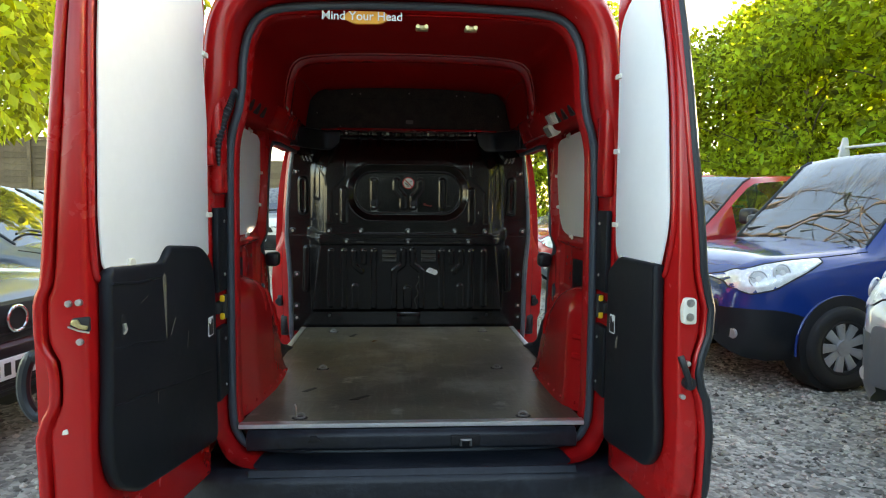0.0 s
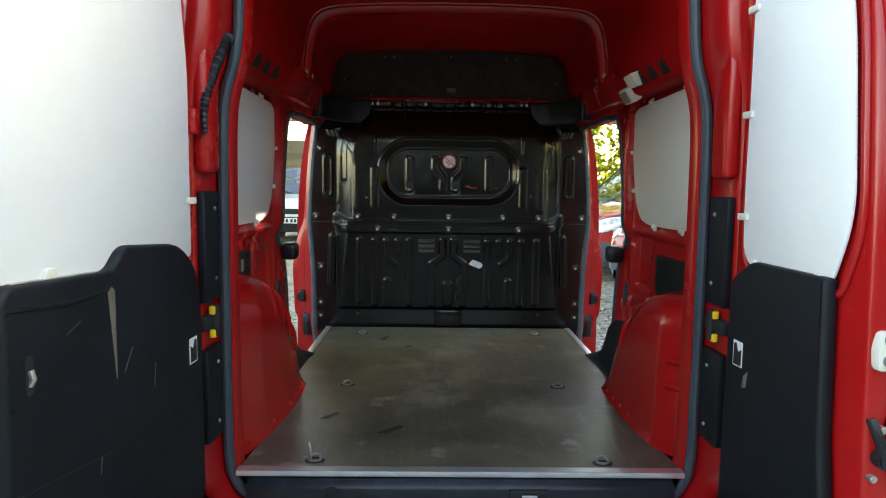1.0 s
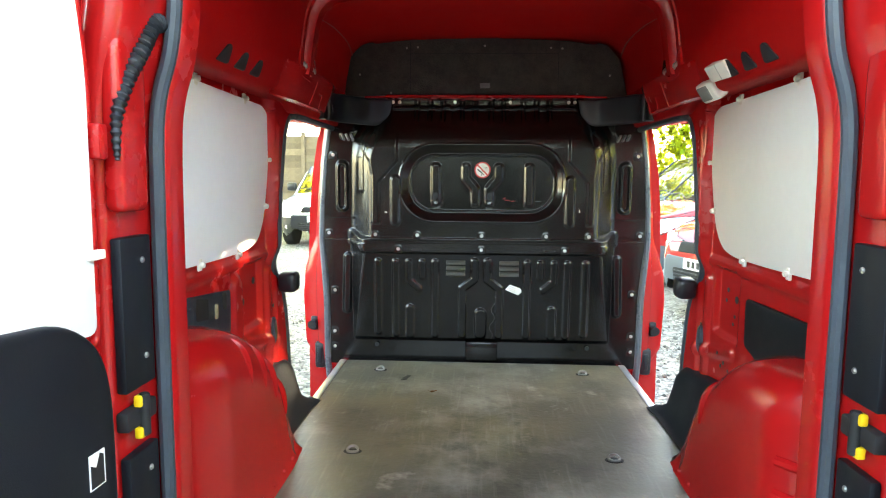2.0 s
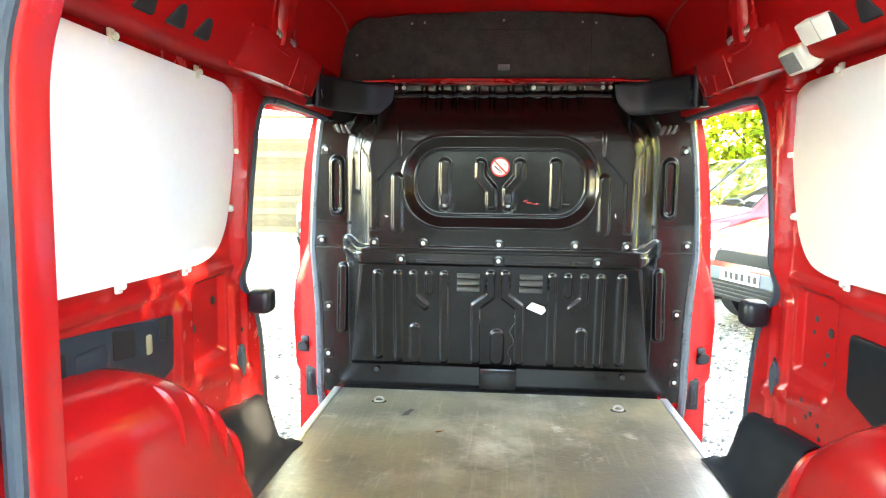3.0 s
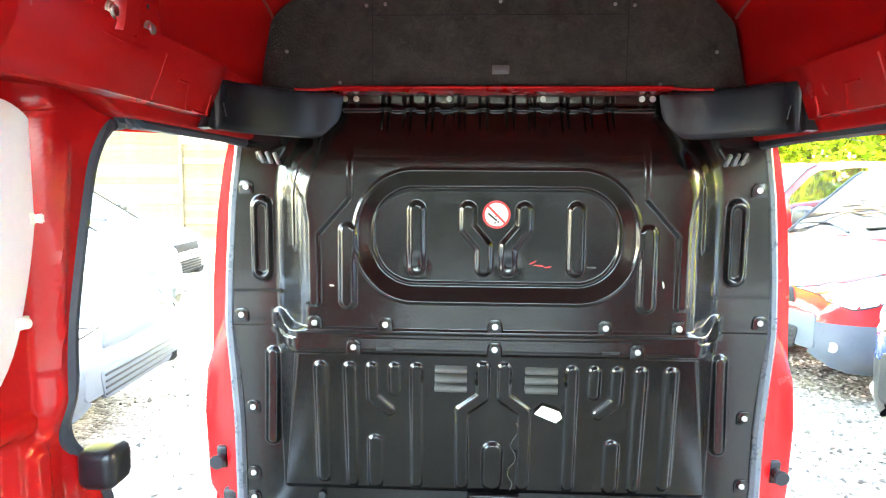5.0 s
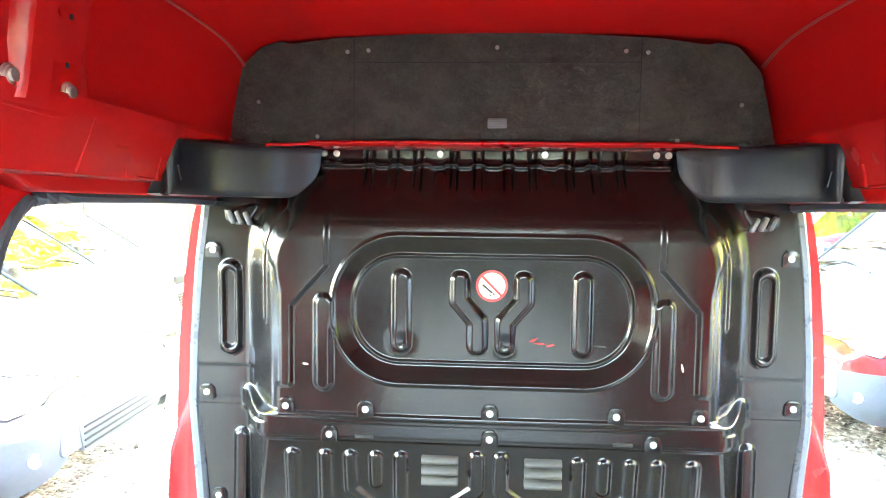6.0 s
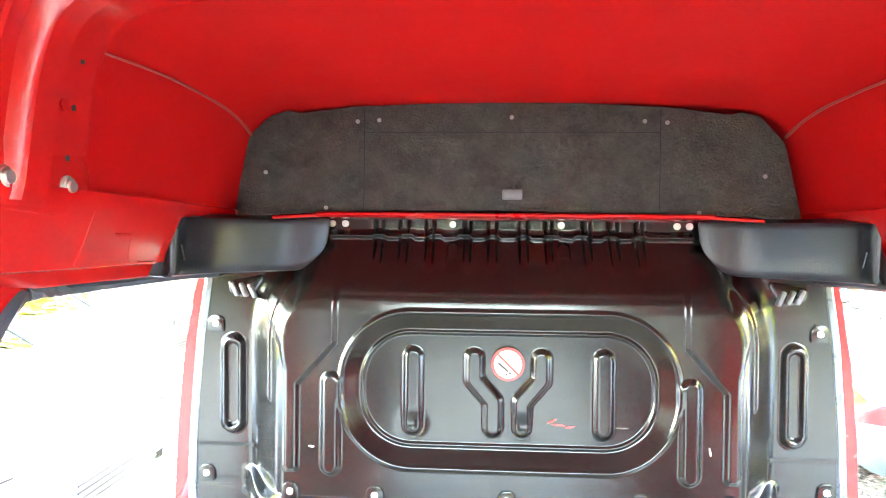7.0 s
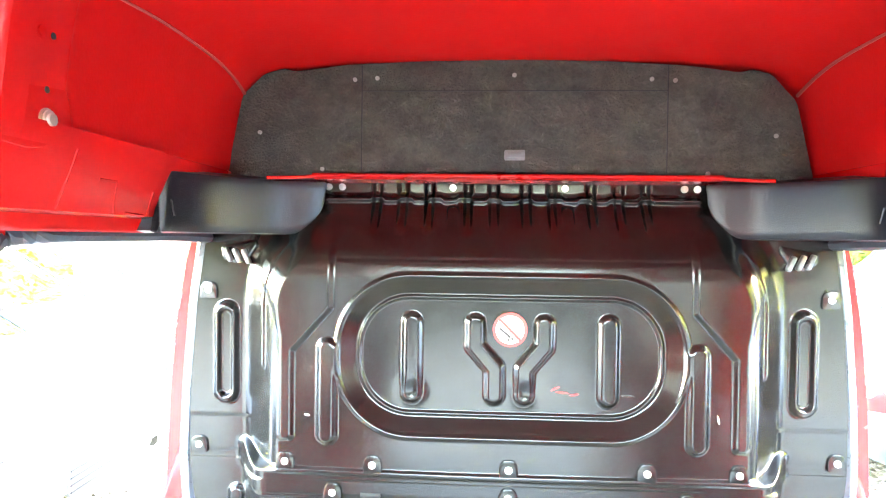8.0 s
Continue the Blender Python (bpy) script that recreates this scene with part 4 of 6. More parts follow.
# ---- floor lining ----
DULL = mat("dull_steel", (0.30, 0.29, 0.27), 0.45, metal=0.8, vary=0.2, scale=30)
ply = thing("floor_lining", "worn brown-black plywood floor lining, scuffed and dusty", "floor lining", (0, 0.9, FLOOR))
PLY = mat("worn_phenolic_plywood", (0.088, 0.075, 0.054), 0.36, vary=0.35, scale=2.2, bump=0.10, bscale=60, dirt=(0.30, 0.28, 0.235), dirt_amount=0.72, dirt_scale=2.6)


def blotched(m, spots):
    """Soft-edged stains over a surface: colour, noise scale, seed, from, to, amount."""
    N, L = m.node_tree.nodes, m.node_tree.links
    b = N["Principled BSDF"]
    old = b.inputs["Base Color"].links[0].from_socket
    tc = N.new("ShaderNodeTexCoord")
    for color, scale, seed, lo, hi, amount in spots:
        mp = N.new("ShaderNodeMapping")
        mp.inputs["Location"].default_value = (seed, seed * 1.7, 0)
        n = N.new("ShaderNodeTexNoise")
        n.inputs["Scale"].default_value, n.inputs["Detail"].default_value, n.inputs["Roughness"].default_value = scale, 8, 0.62
        r = N.new("ShaderNodeMapRange")
        r.inputs[1].default_value, r.inputs[2].default_value, r.inputs[4].default_value = lo, hi, amount
        mx = N.new("ShaderNodeMix")
        mx.data_type = 'RGBA'
        mx.inputs[7].default_value = (*color, 1)
        L.new(tc.outputs["Object"], mp.inputs["Vector"])
        L.new(mp.outputs[0], n.inputs["Vector"])
        L.new(n.outputs[0], r.inputs[0])
        L.new(r.outputs[0], mx.inputs[0])
        L.new(old, mx.inputs[6])
        old = mx.outputs[2]
    L.new(old, b.inputs["Base Color"])


blotched(PLY, (((0.17, 0.145, 0.085), 1.7, 3.0, 0.48, 0.66, 0.6), ((0.035, 0.030, 0.024), 4.5, 8.0, 0.56, 0.70, 0.7), ((0.50, 0.47, 0.41), 6.0, 13.0, 0.62, 0.74, 0.55)))
scratched(PLY, (0.42, 0.40, 0.35), 5.0, 12, 0.09)
outl = rounded([(-0.615, 0.004), (0.615, 0.004), (0.612, 0.10), (0.575, 0.40), (0.572, 0.70), (0.60, 0.80), (0.655, 0.83), (0.655, 1.79), (-0.655, 1.79), (-0.655, 0.83), (-0.60, 0.80), (-0.572, 0.70), (-0.575, 0.40), (-0.612, 0.10)], 0.02, 3)
part("board", prism(outl, "z", 0.546, FLOOR, 0.001), PLY, ply, "scratched brown-black plywood board", smooth=False)
part("edge_strip", prism(rounded([(-0.012, 0.548), (-0.012, 0.5635), (0.022, 0.5635), (0.022, 0.561), (-0.006, 0.561), (-0.006, 0.548)], 0.001, 2), "x", -0.617, 0.617), ALU, ply, "bright aluminium edge strip")
for s in (-1, 1):
    part("edge_strip", box(s * 0.655 - 0.014, s * 0.655 + 0.014, 1.24, 1.79, 0.556, 0.5635, 0.002), ALU, ply, "bright aluminium edge strip")
for x, y in ((-0.415, 0.065), (0.407, 0.058), (-0.415, 0.765), (0.41, 0.755), (-0.455, 1.64), (0.452, 1.64)):
    rg = part("lashing_ring", tube([(x + 0.017 * math.cos(a), y + 0.013 * math.sin(a), FLOOR + 0.004 + 0.010 * max(0, math.sin(a))) for a in np.linspace(0, math.tau, 24, endpoint=False)], 0.0042, 8, closed=True), DULL, ply, "steel lashing ring sunk in the floor")
    part("cup", bake(cyl((0, 0, 0), (0, 0, 0.0025), 0.03, 24, 0.001), Matrix.Translation((x, y, FLOOR - 0.0015)) @ Matrix.Diagonal((1, 0.7, 1, 1))), DARK, rg)
part("loose_strap", tube([(-0.425, 0.06, 0.565), (-0.428, 0.062, 0.60), (-0.432, 0.066, 0.612)], 0.003, 6), STEEL, ply)
for x, y, a, sc_ in ((-0.431, 0.42, 30, 1.2), (-0.216, 0.30, 25, 1.5), (-0.33, 1.53, 50, 1.2)):
    chip = prism([(-0.03 * sc_, -0.008), (0.0, 0.010), (0.028 * sc_, 0.020), (0.034 * sc_, 0.006), (0.004, -0.011), (-0.012, -0.022)], "z", FLOOR, FLOOR + 0.0012)
    bake(chip, Matrix.Translation((x, y, 0)) @ Matrix.Rotation(radians(a), 4, 'Z'))
    part("gouge", chip, PRINT, ply, "black torn gouge")
leaf = thing("dry_leaf", "small curled brown dry leaf on the floor lining", "leaf", (-0.207, 1.348, FLOOR))
rows = [[(-0.207 + 0.022 * (i / 6 - 0.5) + 0.004 * j, 1.348 + 0.012 * (j / 4 - 0.5) * math.sin(math.pi * (i + 0.6) / 7.2), FLOOR + 0.002 + 0.008 * abs(j / 4 - 0.5) + 0.006 * abs(i / 6 - 0.4)) for j in range(5)] for i in range(7)]
part("blade", sheet(rows, thick=0.0008), BROWN, leaf)

# ---- rear doors ----
def frame_of(hinge, lean, s):
    u = Vector((s * lean, -1, 0)).normalized()
    n = Vector((-s, -lean, 0)).normalized()
    m = Matrix.Identity(4)
    m.col[0][:3], m.col[1][:3], m.col[2][:3], m.col[3][:3] = u, n, (0, 0, 1), (hinge[0], hinge[1], 0)
    return m


def placed(bm, m):
    bake(bm, m)
    if m.determinant() < 0:
        bmesh.ops.reverse_faces(bm, faces=bm.faces)
    return bm


def fine(points, gap=0.03):
    """A closed outline with points added along its long edges."""
    out = []
    for a, b in zip(points, points[1:] + points[:1]):
        n = max(1, int(math.dist(a, b) / gap))
        out += [(a[0] + (b[0] - a[0]) * k / n, a[1] + (b[1] - a[1]) * k / n) for k in range(n)]
    return out


# how far the outer skin lies behind the inner face, by height: wide door, narrow door
SKIN = {-1: ((0.40, 0.77, 0.84, 0.865, 0.886, 0.91, 0.96, 1.003, 1.027, 1.05, 1.135, 1.16, 1.20, 1.40, 1.76, 2.06),
             (-0.106, -0.110, -0.114, -0.108, -0.094, -0.084, -0.083, -0.088, -0.105, -0.113, -0.113, -0.099, -0.092, -0.078, -0.050, -0.040)),
        1: ((0.40, 0.74, 0.82, 0.86, 0.895, 0.94, 1.0, 1.07, 1.11, 1.17, 1.29, 1.53, 1.735, 1.88, 2.06),
            (-0.086, -0.086, -0.080, -0.064, -0.058, -0.066, -0.087, -0.092, -0.082, -0.069, -0.060, -0.040, -0.026, -0.018, -0.014))}


def rear_door(s, hinge, lean, outline, radii, board_out, board_r, trim_out, trim_r, hump, label):
    m = frame_of(hinge, lean, s)

    def bit(name, bm, material, parent, lab="", angle=35):
        return part(name, placed(bm, m), material, parent, lab, angle=angle)

    # outlines are (along the door, height); inner face at 0, outer skin at -0.10
    def slab(out, a, b, bevel):
        bm = prism(fine(out), "y", a, b, bevel, 3)
        for v in bm.verts:
            if v.co.y < -0.02:
                k = min(1.0, (-0.02 - v.co.y) / (deep - 0.02))
                v.co.y += k * (interp(v.co.z, *SKIN[s]) + deep + 0.024)
        return bm
    deep = 0.056 if s > 0 else 0.080
    door = bit("rear_door", slab(rounded(outline, radii, 5), -deep, 0.0, 0.014), RED, van, label)
    big = [(u + (0.010 if u > 0.3 else -0.01), z + (0.015 if z > 1.2 else -0.015)) for u, z in outline]
    bit("door_skin", slab(rounded(big, radii, 5), -deep - 0.024, -deep - 0.001, 0.010), RED, door, "outer red door skin")
    if s > 0:
        ln = smooth_line([(u, 0, z) for u, z in rounded(outline, radii, 5) if u > 0.25], 2)
        bit("door_seal", tube([Vector((p.x + 0.006, interp(p.z, *SKIN[s]) + 0.004, p.z)) for p in ln], 0.012, 10), SEALBLACK, door, "black rubber door seal")
    # raised bead round the window and the frame edge
    bead = [(u, 0.004, z) for u, z in rounded([(a + (0.014 if a > 0.3 else -0.012), b + (0.02 if b > 1.6 else -0.02)) for a, b in board_out], board_r, 5)]
    bit("pressed_bead", tube(bead, 0.008, 8, closed=True), RED, door, angle=60)
    wb = bit("window_board", prism(rounded(board_out, board_r, 6), "y", 0.010, 0.015, 0.001), BOARD, door, "white hardboard panel over the door window")
    tr = bit("trim_panel", prism(rounded(trim_out, trim_r, 5), "y", 0.002, 0.034, 0.012, 3), TRIM, door, "black grained door trim panel", angle=50)
    return m, bit, door, wb, tr


m, bit, door, wb, tr = rear_door(
    -1, (-0.668, -0.045), 0.062,
    [(0.088, 0.44), (0.76, 0.50), (0.822, 0.60), (0.828, 0.80), (0.822, 0.93), (0.822, 1.03), (0.820, 1.13), (0.820, 1.30), (0.808, 1.75), (0.77, 2.05), (0.13, 2.06), (0.092, 1.98), (0.105, 1.80), (0.088, 1.62)],
    [0.02, 0.06, 0.05, 0.05, 0.04, 0.05, 0.05, 0.2, 0.2, 0.08, 0.05, 0.05, 0.05, 0.05],
    [(0.128, 1.17), (0.772, 1.19), (0.785, 1.30), (0.765, 1.75), (0.72, 2.0), (0.165, 2.0), (0.135, 1.92), (0.15, 1.78), (0.125, 1.60)],
    [0.02, 0.03, 0.1, 0.2, 0.06, 0.06, 0.03, 0.05, 0.05],
    [(0.115, 0.565), (0.66, 0.64), (0.775, 0.70), (0.80, 0.80), (0.785, 0.95), (0.78, 1.20), (0.50, 1.186), (0.455, 1.228), (0.22, 1.210), (0.14, 1.15), (0.118, 1.06)],
    [0.04, 0.03, 0.05, 0.08, 0.1, 0.03, 0.02, 0.05, 0.06, 0.05, 0.05], None, "wide red rear door swung open, trimmed inside")
# painted sun streak, pale ledge strip, release recess and decal of the wide door's trim
# sliver of sunlight painted as a pale strip; the scuffs share its colour
bit("worn_streak", prism([(0.497, 0.985), (0.500, 0.985), (0.519, 1.15), (0.507, 1.158), (0.496, 1.15)], "y", 0.0336, 0.0348), mat("worn_or_sunlit_plastic", (0.15, 0.13, 0.10), 0.6, vary=0.3, scale=30), tr, "pale worn streak")
bit("dust", prism([(0.53, 1.1865), (0.745, 1.1972), (0.745, 1.1996), (0.53, 1.1889)], "y", 0.013, 0.0225), mat("pale_ledge", (0.42, 0.39, 0.33), 0.9, vary=0.5, scale=25), tr, "pale dust along the top ledge")
bit("release_recess", prism(rounded([(0.722, 1.03), (0.740, 1.03), (0.740, 1.09), (0.722, 1.09)], 0.008, 4), "y", 0.0335, 0.0352), DARK, tr, "dark slot of the release handle")
# bright steel piece added to give the slot its glint
bit("release_handle", tube([(0.731, 0.034, 1.045), (0.731, 0.040, 1.055), (0.731, 0.036, 1.068)], 0.005, 8), STEEL, tr, "small glinting release lever")
dec = bit("warning_decal", prism([(0.155, 0.925), (0.195, 0.925), (0.195, 0.985), (0.155, 0.985)], "y", 0.0342, 0.0352), WHITE, tr, "small black and white warning decal")
bit("pictogram", prism([(0.159, 0.928), (0.192, 0.928), (0.192, 0.968), (0.178, 0.960), (0.168, 0.981), (0.159, 0.976)], "y", 0.0352, 0.0359), PRINT, dec)
for u, z in ((0.140, 1.80), (0.125, 1.303)):
    bit("clip", merge(prism(rounded([(u - 0.02, z - 0.008), (u + 0.02, z - 0.008), (u + 0.02, z + 0.008), (u - 0.02, z + 0.008)], 0.004), "y", 0.006, 0.022, 0.002)), WHITEPL, wb)
bit("clip", prism(rounded([(0.63, 1.188), (0.67, 1.188), (0.66, 1.21), (0.64, 1.21)], 0.004), "y", 0.006, 0.022, 0.002), WHITEPL, wb)
bit("bump_stop", prism(rounded([(0.095, 1.46), (0.12, 1.46), (0.12, 1.52), (0.095, 1.52)], 0.008), "y", 0.0, 0.03, 0.005), RED, door)
# lock catch and bolts on the shut face of the wide door
lk = bit("lock_plate", prism(rounded([(-0.036, 1.078), (0.008, 1.066), (0.008, 1.100), (-0.030, 1.096)], 0.006), "x", 0.816, 0.8245, 0.002), DARK, door, "dark lock slot with a brassy catch")
bit("catch", merge(prism(rounded([(-0.030, 1.083), (-0.012, 1.074), (0.004, 1.072), (0.006, 1.080), (-0.010, 1.083), (-0.016, 1.094), (-0.028, 1.093)], 0.003), "x", 0.822, 0.829, 0.001), cyl((0.822, -0.020, 1.088), (0.832, -0.020, 1.088), 0.0045, 12, 0.001)), BRASS, lk, "brassy catch hook")
bit("slot_lip", tube([(0.826, -0.037, 1.078), (0.827, -0.015, 1.070), (0.826, 0.008, 1.066)], 0.0022, 6), STEEL, lk)
for w, z in ((-0.036, 1.127), (-0.014, 1.130), (-0.014, 1.045)):
    bit("bolt", cyl((0.814, w, z), (0.828, w, z), 0.0075, 12, 0.002), STEEL, door)
# crease, ledge and screw marks of the wide trim panel
for pts in ([(0.778, 0.0325, 0.890), (0.60, 0.0325, 0.868), (0.43, 0.0325, 0.845), (0.16, 0.0325, 0.812)], [(0.772, 0.0325, 1.018), (0.62, 0.0325, 1.002), (0.50, 0.0325, 0.978)], [(0.775, 0.0345, 1.165), (0.64, 0.0345, 1.152), (0.525, 0.0345, 1.152)]):
    bit("pressed_crease", tube(smooth_line(pts, 6), 0.0035, 6), TRIM, tr)
for u0, z0, u1, z1 in ((0.36, 0.93, 0.352, 0.975), (0.56, 0.83, 0.555, 0.86), (0.64, 1.10, 0.60, 1.115), (0.47, 0.99, 0.44, 1.03)):
    bit("scuff", prism([(u0, z0), (u0 + 0.002, z0), (u1 + 0.0026, z1), (u1, z1)], "y", 0.0338, 0.0346), bpy.data.materials["worn_or_sunlit_plastic"], tr, "pale scuff")
bit("pull_handle", tube(smooth_line([(0.80, -0.10, 1.01), (0.80, -0.135, 1.005), (0.80, -0.152, 0.96), (0.80, -0.15, 0.91), (0.80, -0.125, 0.875), (0.80, -0.09, 0.89)], 5), 0.014, 10), SEALBLACK, door, "black loop handle")
bit("paint_chip", prism(rounded([(-0.056, 0.842), (-0.042, 0.845), (-0.044, 0.856), (-0.054, 0.853)], 0.003), "x", 0.827, 0.8285), WHITEPL, door)

m, bit, door, wb, tr = rear_door(
    1, (0.662, -0.055), 0.06,
    [(0.075, 0.44), (0.50, 0.47), (0.56, 0.56), (0.57, 0.74), (0.555, 0.90), (0.55, 1.0), (0.545, 1.12), (0.54, 1.30), (0.50, 1.75), (0.43, 2.05), (0.13, 2.06), (0.085, 1.98), (0.095, 1.80), (0.075, 1.62)],
    [0.02, 0.06, 0.05, 0.05, 0.04, 0.05, 0.05, 0.2, 0.2, 0.08, 0.05, 0.05, 0.05, 0.05],
    [(0.14, 1.165), (0.455, 1.165), (0.505, 1.30), (0.465, 1.70), (0.38, 1.98), (0.25, 2.0), (0.125, 1.93), (0.13, 1.60), (0.13, 1.30)],
    [0.07, 0.03, 0.1, 0.2, 0.08, 0.08, 0.08, 0.1, 0.1],
    [(0.11, 0.55), (0.44, 0.59), (0.500, 0.66), (0.495, 0.76), (0.478, 0.86), (0.465, 1.182), (0.20, 1.182), (0.118, 1.13)],
    [0.04, 0.04, 0.05, 0.05, 0.08, 0.01, 0.02, 0.02], None, "narrow red rear door swung open, trimmed inside")
bit("worn_streak", prism([(0.20, 0.885), (0.215, 0.89), (0.222, 0.93), (0.205, 0.915)], "y", 0.034, 0.0352), bpy.data.materials["worn_or_sunlit_plastic"], tr, "pale scuff")
dec = bit("warning_decal", prism([(0.155, 0.93), (0.195, 0.93), (0.195, 0.99), (0.155, 0.99)], "y", 0.0345, 0.0355), WHITE, tr, "small black and white warning decal")
bit("pictogram", prism([(0.159, 0.933), (0.192, 0.933), (0.192, 0.973), (0.178, 0.965), (0.168, 0.986), (0.159, 0.981)], "y", 0.0355, 0.0362), PRINT, dec)
for u, z in ((0.13, 1.76), (0.13, 1.52), (0.133, 1.281)):
    bit("clip", prism(rounded([(u - 0.02, z - 0.008), (u + 0.02, z - 0.008), (u + 0.02, z + 0.008), (u - 0.02, z + 0.008)], 0.004), "y", 0.006, 0.022, 0.002), WHITEPL, wb)
for u in (0.19, 0.42):
    bit("clip", prism(rounded([(u - 0.012, 1.16), (u + 0.012, 1.16), (u + 0.008, 1.185), (u - 0.008, 1.185)], 0.004), "y", 0.006, 0.022, 0.002), WHITEPL, wb)
lk = bit("lock_striker", prism(rounded([(-0.044, 1.030), (-0.006, 1.030), (-0.002, 1.070), (-0.010, 1.102), (-0.042, 1.100)], 0.010), "x", 0.545, 0.566, 0.005), WHITEPL, door, "pale plastic lock striker")
for z in (1.05, 1.088):
    bit("bolt", merge(cyl((0.562, -0.023, z), (0.570, -0.023, z), 0.011, 16, 0.002), cyl((0.568, -0.023, z), (0.575, -0.023, z), 0.006, 6, 0.001)), DULLSCREW, lk)
lev = bit("release_lever", tube(smooth_line([(0.562, -0.002, 0.945), (0.572, -0.008, 0.92), (0.576, -0.018, 0.89), (0.576, -0.024, 0.868)], 5), 0.009, 10), PLASTIC, door, "black release lever")
bit("pivot", cyl((0.555, -0.025, 0.872), (0.582, -0.025, 0.872), 0.017, 16, 0.004), PLASTIC, lev)
for w, z in ((-0.010, 0.835), (-0.022, 0.925)):
    bit("bolt", cyl((0.555, w, z), (0.572, w, z), 0.007, 12, 0.002), STEEL, door)
bit("lower_lock", box(0.50, 0.575, -0.06, 0.02, 0.46, 0.52, 0.01), PLASTIC, door, "black bottom lock")

# ---- rear pillar fittings, on the cheeks of the door rebate ----
for s in (-1, 1):
    x = s * 0.655
    ch = part("hinge_cover", box(x - 0.010, x + 0.010, -0.120, -0.016, 1.045, 1.325, 0.004), TRIM, van, "black plastic pillar cover")
    c2 = part("hinge_cover", box(x - 0.010, x + 0.010, -0.120, -0.016, 0.68, 0.925, 0.004), TRIM, van, "black plastic pillar cover")
    for o, z in ((ch, 1.28), (ch, 1.10), (c2, 0.88), (c2, 0.72)):
        part("screw", cyl((x, -0.05, z), (x - s * 0.014, -0.05, z), 0.006, 10, 0.002), STEEL, o)
    hg = part("check_strap", merge(box(x - 0.012, x + 0.012, -0.125, -0.02, 0.975, 1.012, 0.005), cyl((x - s * 0.016, -0.075, 0.955), (x - s * 0.016, -0.075, 1.035), 0.010, 12, 0.002)), DARK, van, "dark door check strap with yellow clips")
    for z in (1.022, 0.962):
        part("yellow_clip", box(x - s * 0.010 - 0.008, x - s * 0.010 + 0.008, -0.090, -0.071, z - 0.011, z + 0.011, 0.004), YELLOW, hg, "bright yellow plastic clip")
    part("pillar_box", prism(rounded([(-0.125, 1.37), (-0.035, 1.37), (-0.03, 1.62), (-0.045, 1.72), (-0.09, 1.74), (-0.125, 1.66)], 0.018), "x", s * 0.668, s * 0.632, 0.012, 3), RED, van, "red pressed pillar box")
    part("body_corner", prism(rounded([(s * 0.69, 0.48), (s * 0.85, 0.48), (s * 0.865, 1.1), (s * 0.82, 1.75), (s * 0.74, 1.80), (s * 0.70, 1.6), (s * 0.70, 1.1)], 0.03), "y", -0.118, 0.02, 0.02, 3), RED, van, "red rear body corner")
# corrugated wiring boot on the one pillar
path = smooth_line([(-0.616, -0.004, 1.712), (-0.620, -0.025, 1.705), (-0.624, -0.055, 1.66), (-0.632, -0.095, 1.60), (-0.638, -0.125, 1.53), (-0.637, -0.130, 1.46)], 32)
part("wiring_boot", tube(path, lambda i: (0.0150 + 0.0030 * math.sin(i * 1.15)) * (1 - 0.72 * (i / (len(path) - 1)) ** 3.0), 10), SEALBLACK, van, "ribbed black rubber wiring boot")
# header: notice and catches
sg = part("head_notice", prism(rounded([(-0.255, 1.975), (-0.23, 1.998), (-0.11, 1.998), (-0.085, 1.978), (-0.12, 1.958), (-0.21, 1.956)], 0.008), "y", 0.0025, 0.018), AMBER, van, "orange head-height notice on the header")
for x in (0.02, 0.19):
    ct = part("header_catch", merge(box(x - 0.022, x + 0.022, 0.0, 0.03, 1.940, 1.957, 0.005), cyl((x - 0.014, 0.0, 1.949), (x - 0.014, -0.012, 1.949), 0.007, 10), cyl((x + 0.014, 0.0, 1.949), (x + 0.014, -0.012, 1.949), 0.007, 10)), BRASS, van, "zinc door catch on the header")
txt = bpy.data.curves.new("head_notice_text", 'FONT')
txt.body = "Mind Your Head"
txt.size, txt.extrude, txt.align_x, txt.offset = 0.041, 0.0006, 'CENTER', 0.0004
tob = new("lettering", txt)
bpy.context.view_layer.update()
tme = bpy.data.meshes.new_from_object(tob)
bpy.data.objects.remove(tob)
bm = bmesh.new()
bm.from_mesh(tme)
bake(bm, Matrix.Translation((-0.185, 0.0005, 1.968)) @ Matrix.Rotation(radians(90), 4, 'X'))
part("lettering", bm, WHITE, sg, "white lettering", smooth=False)


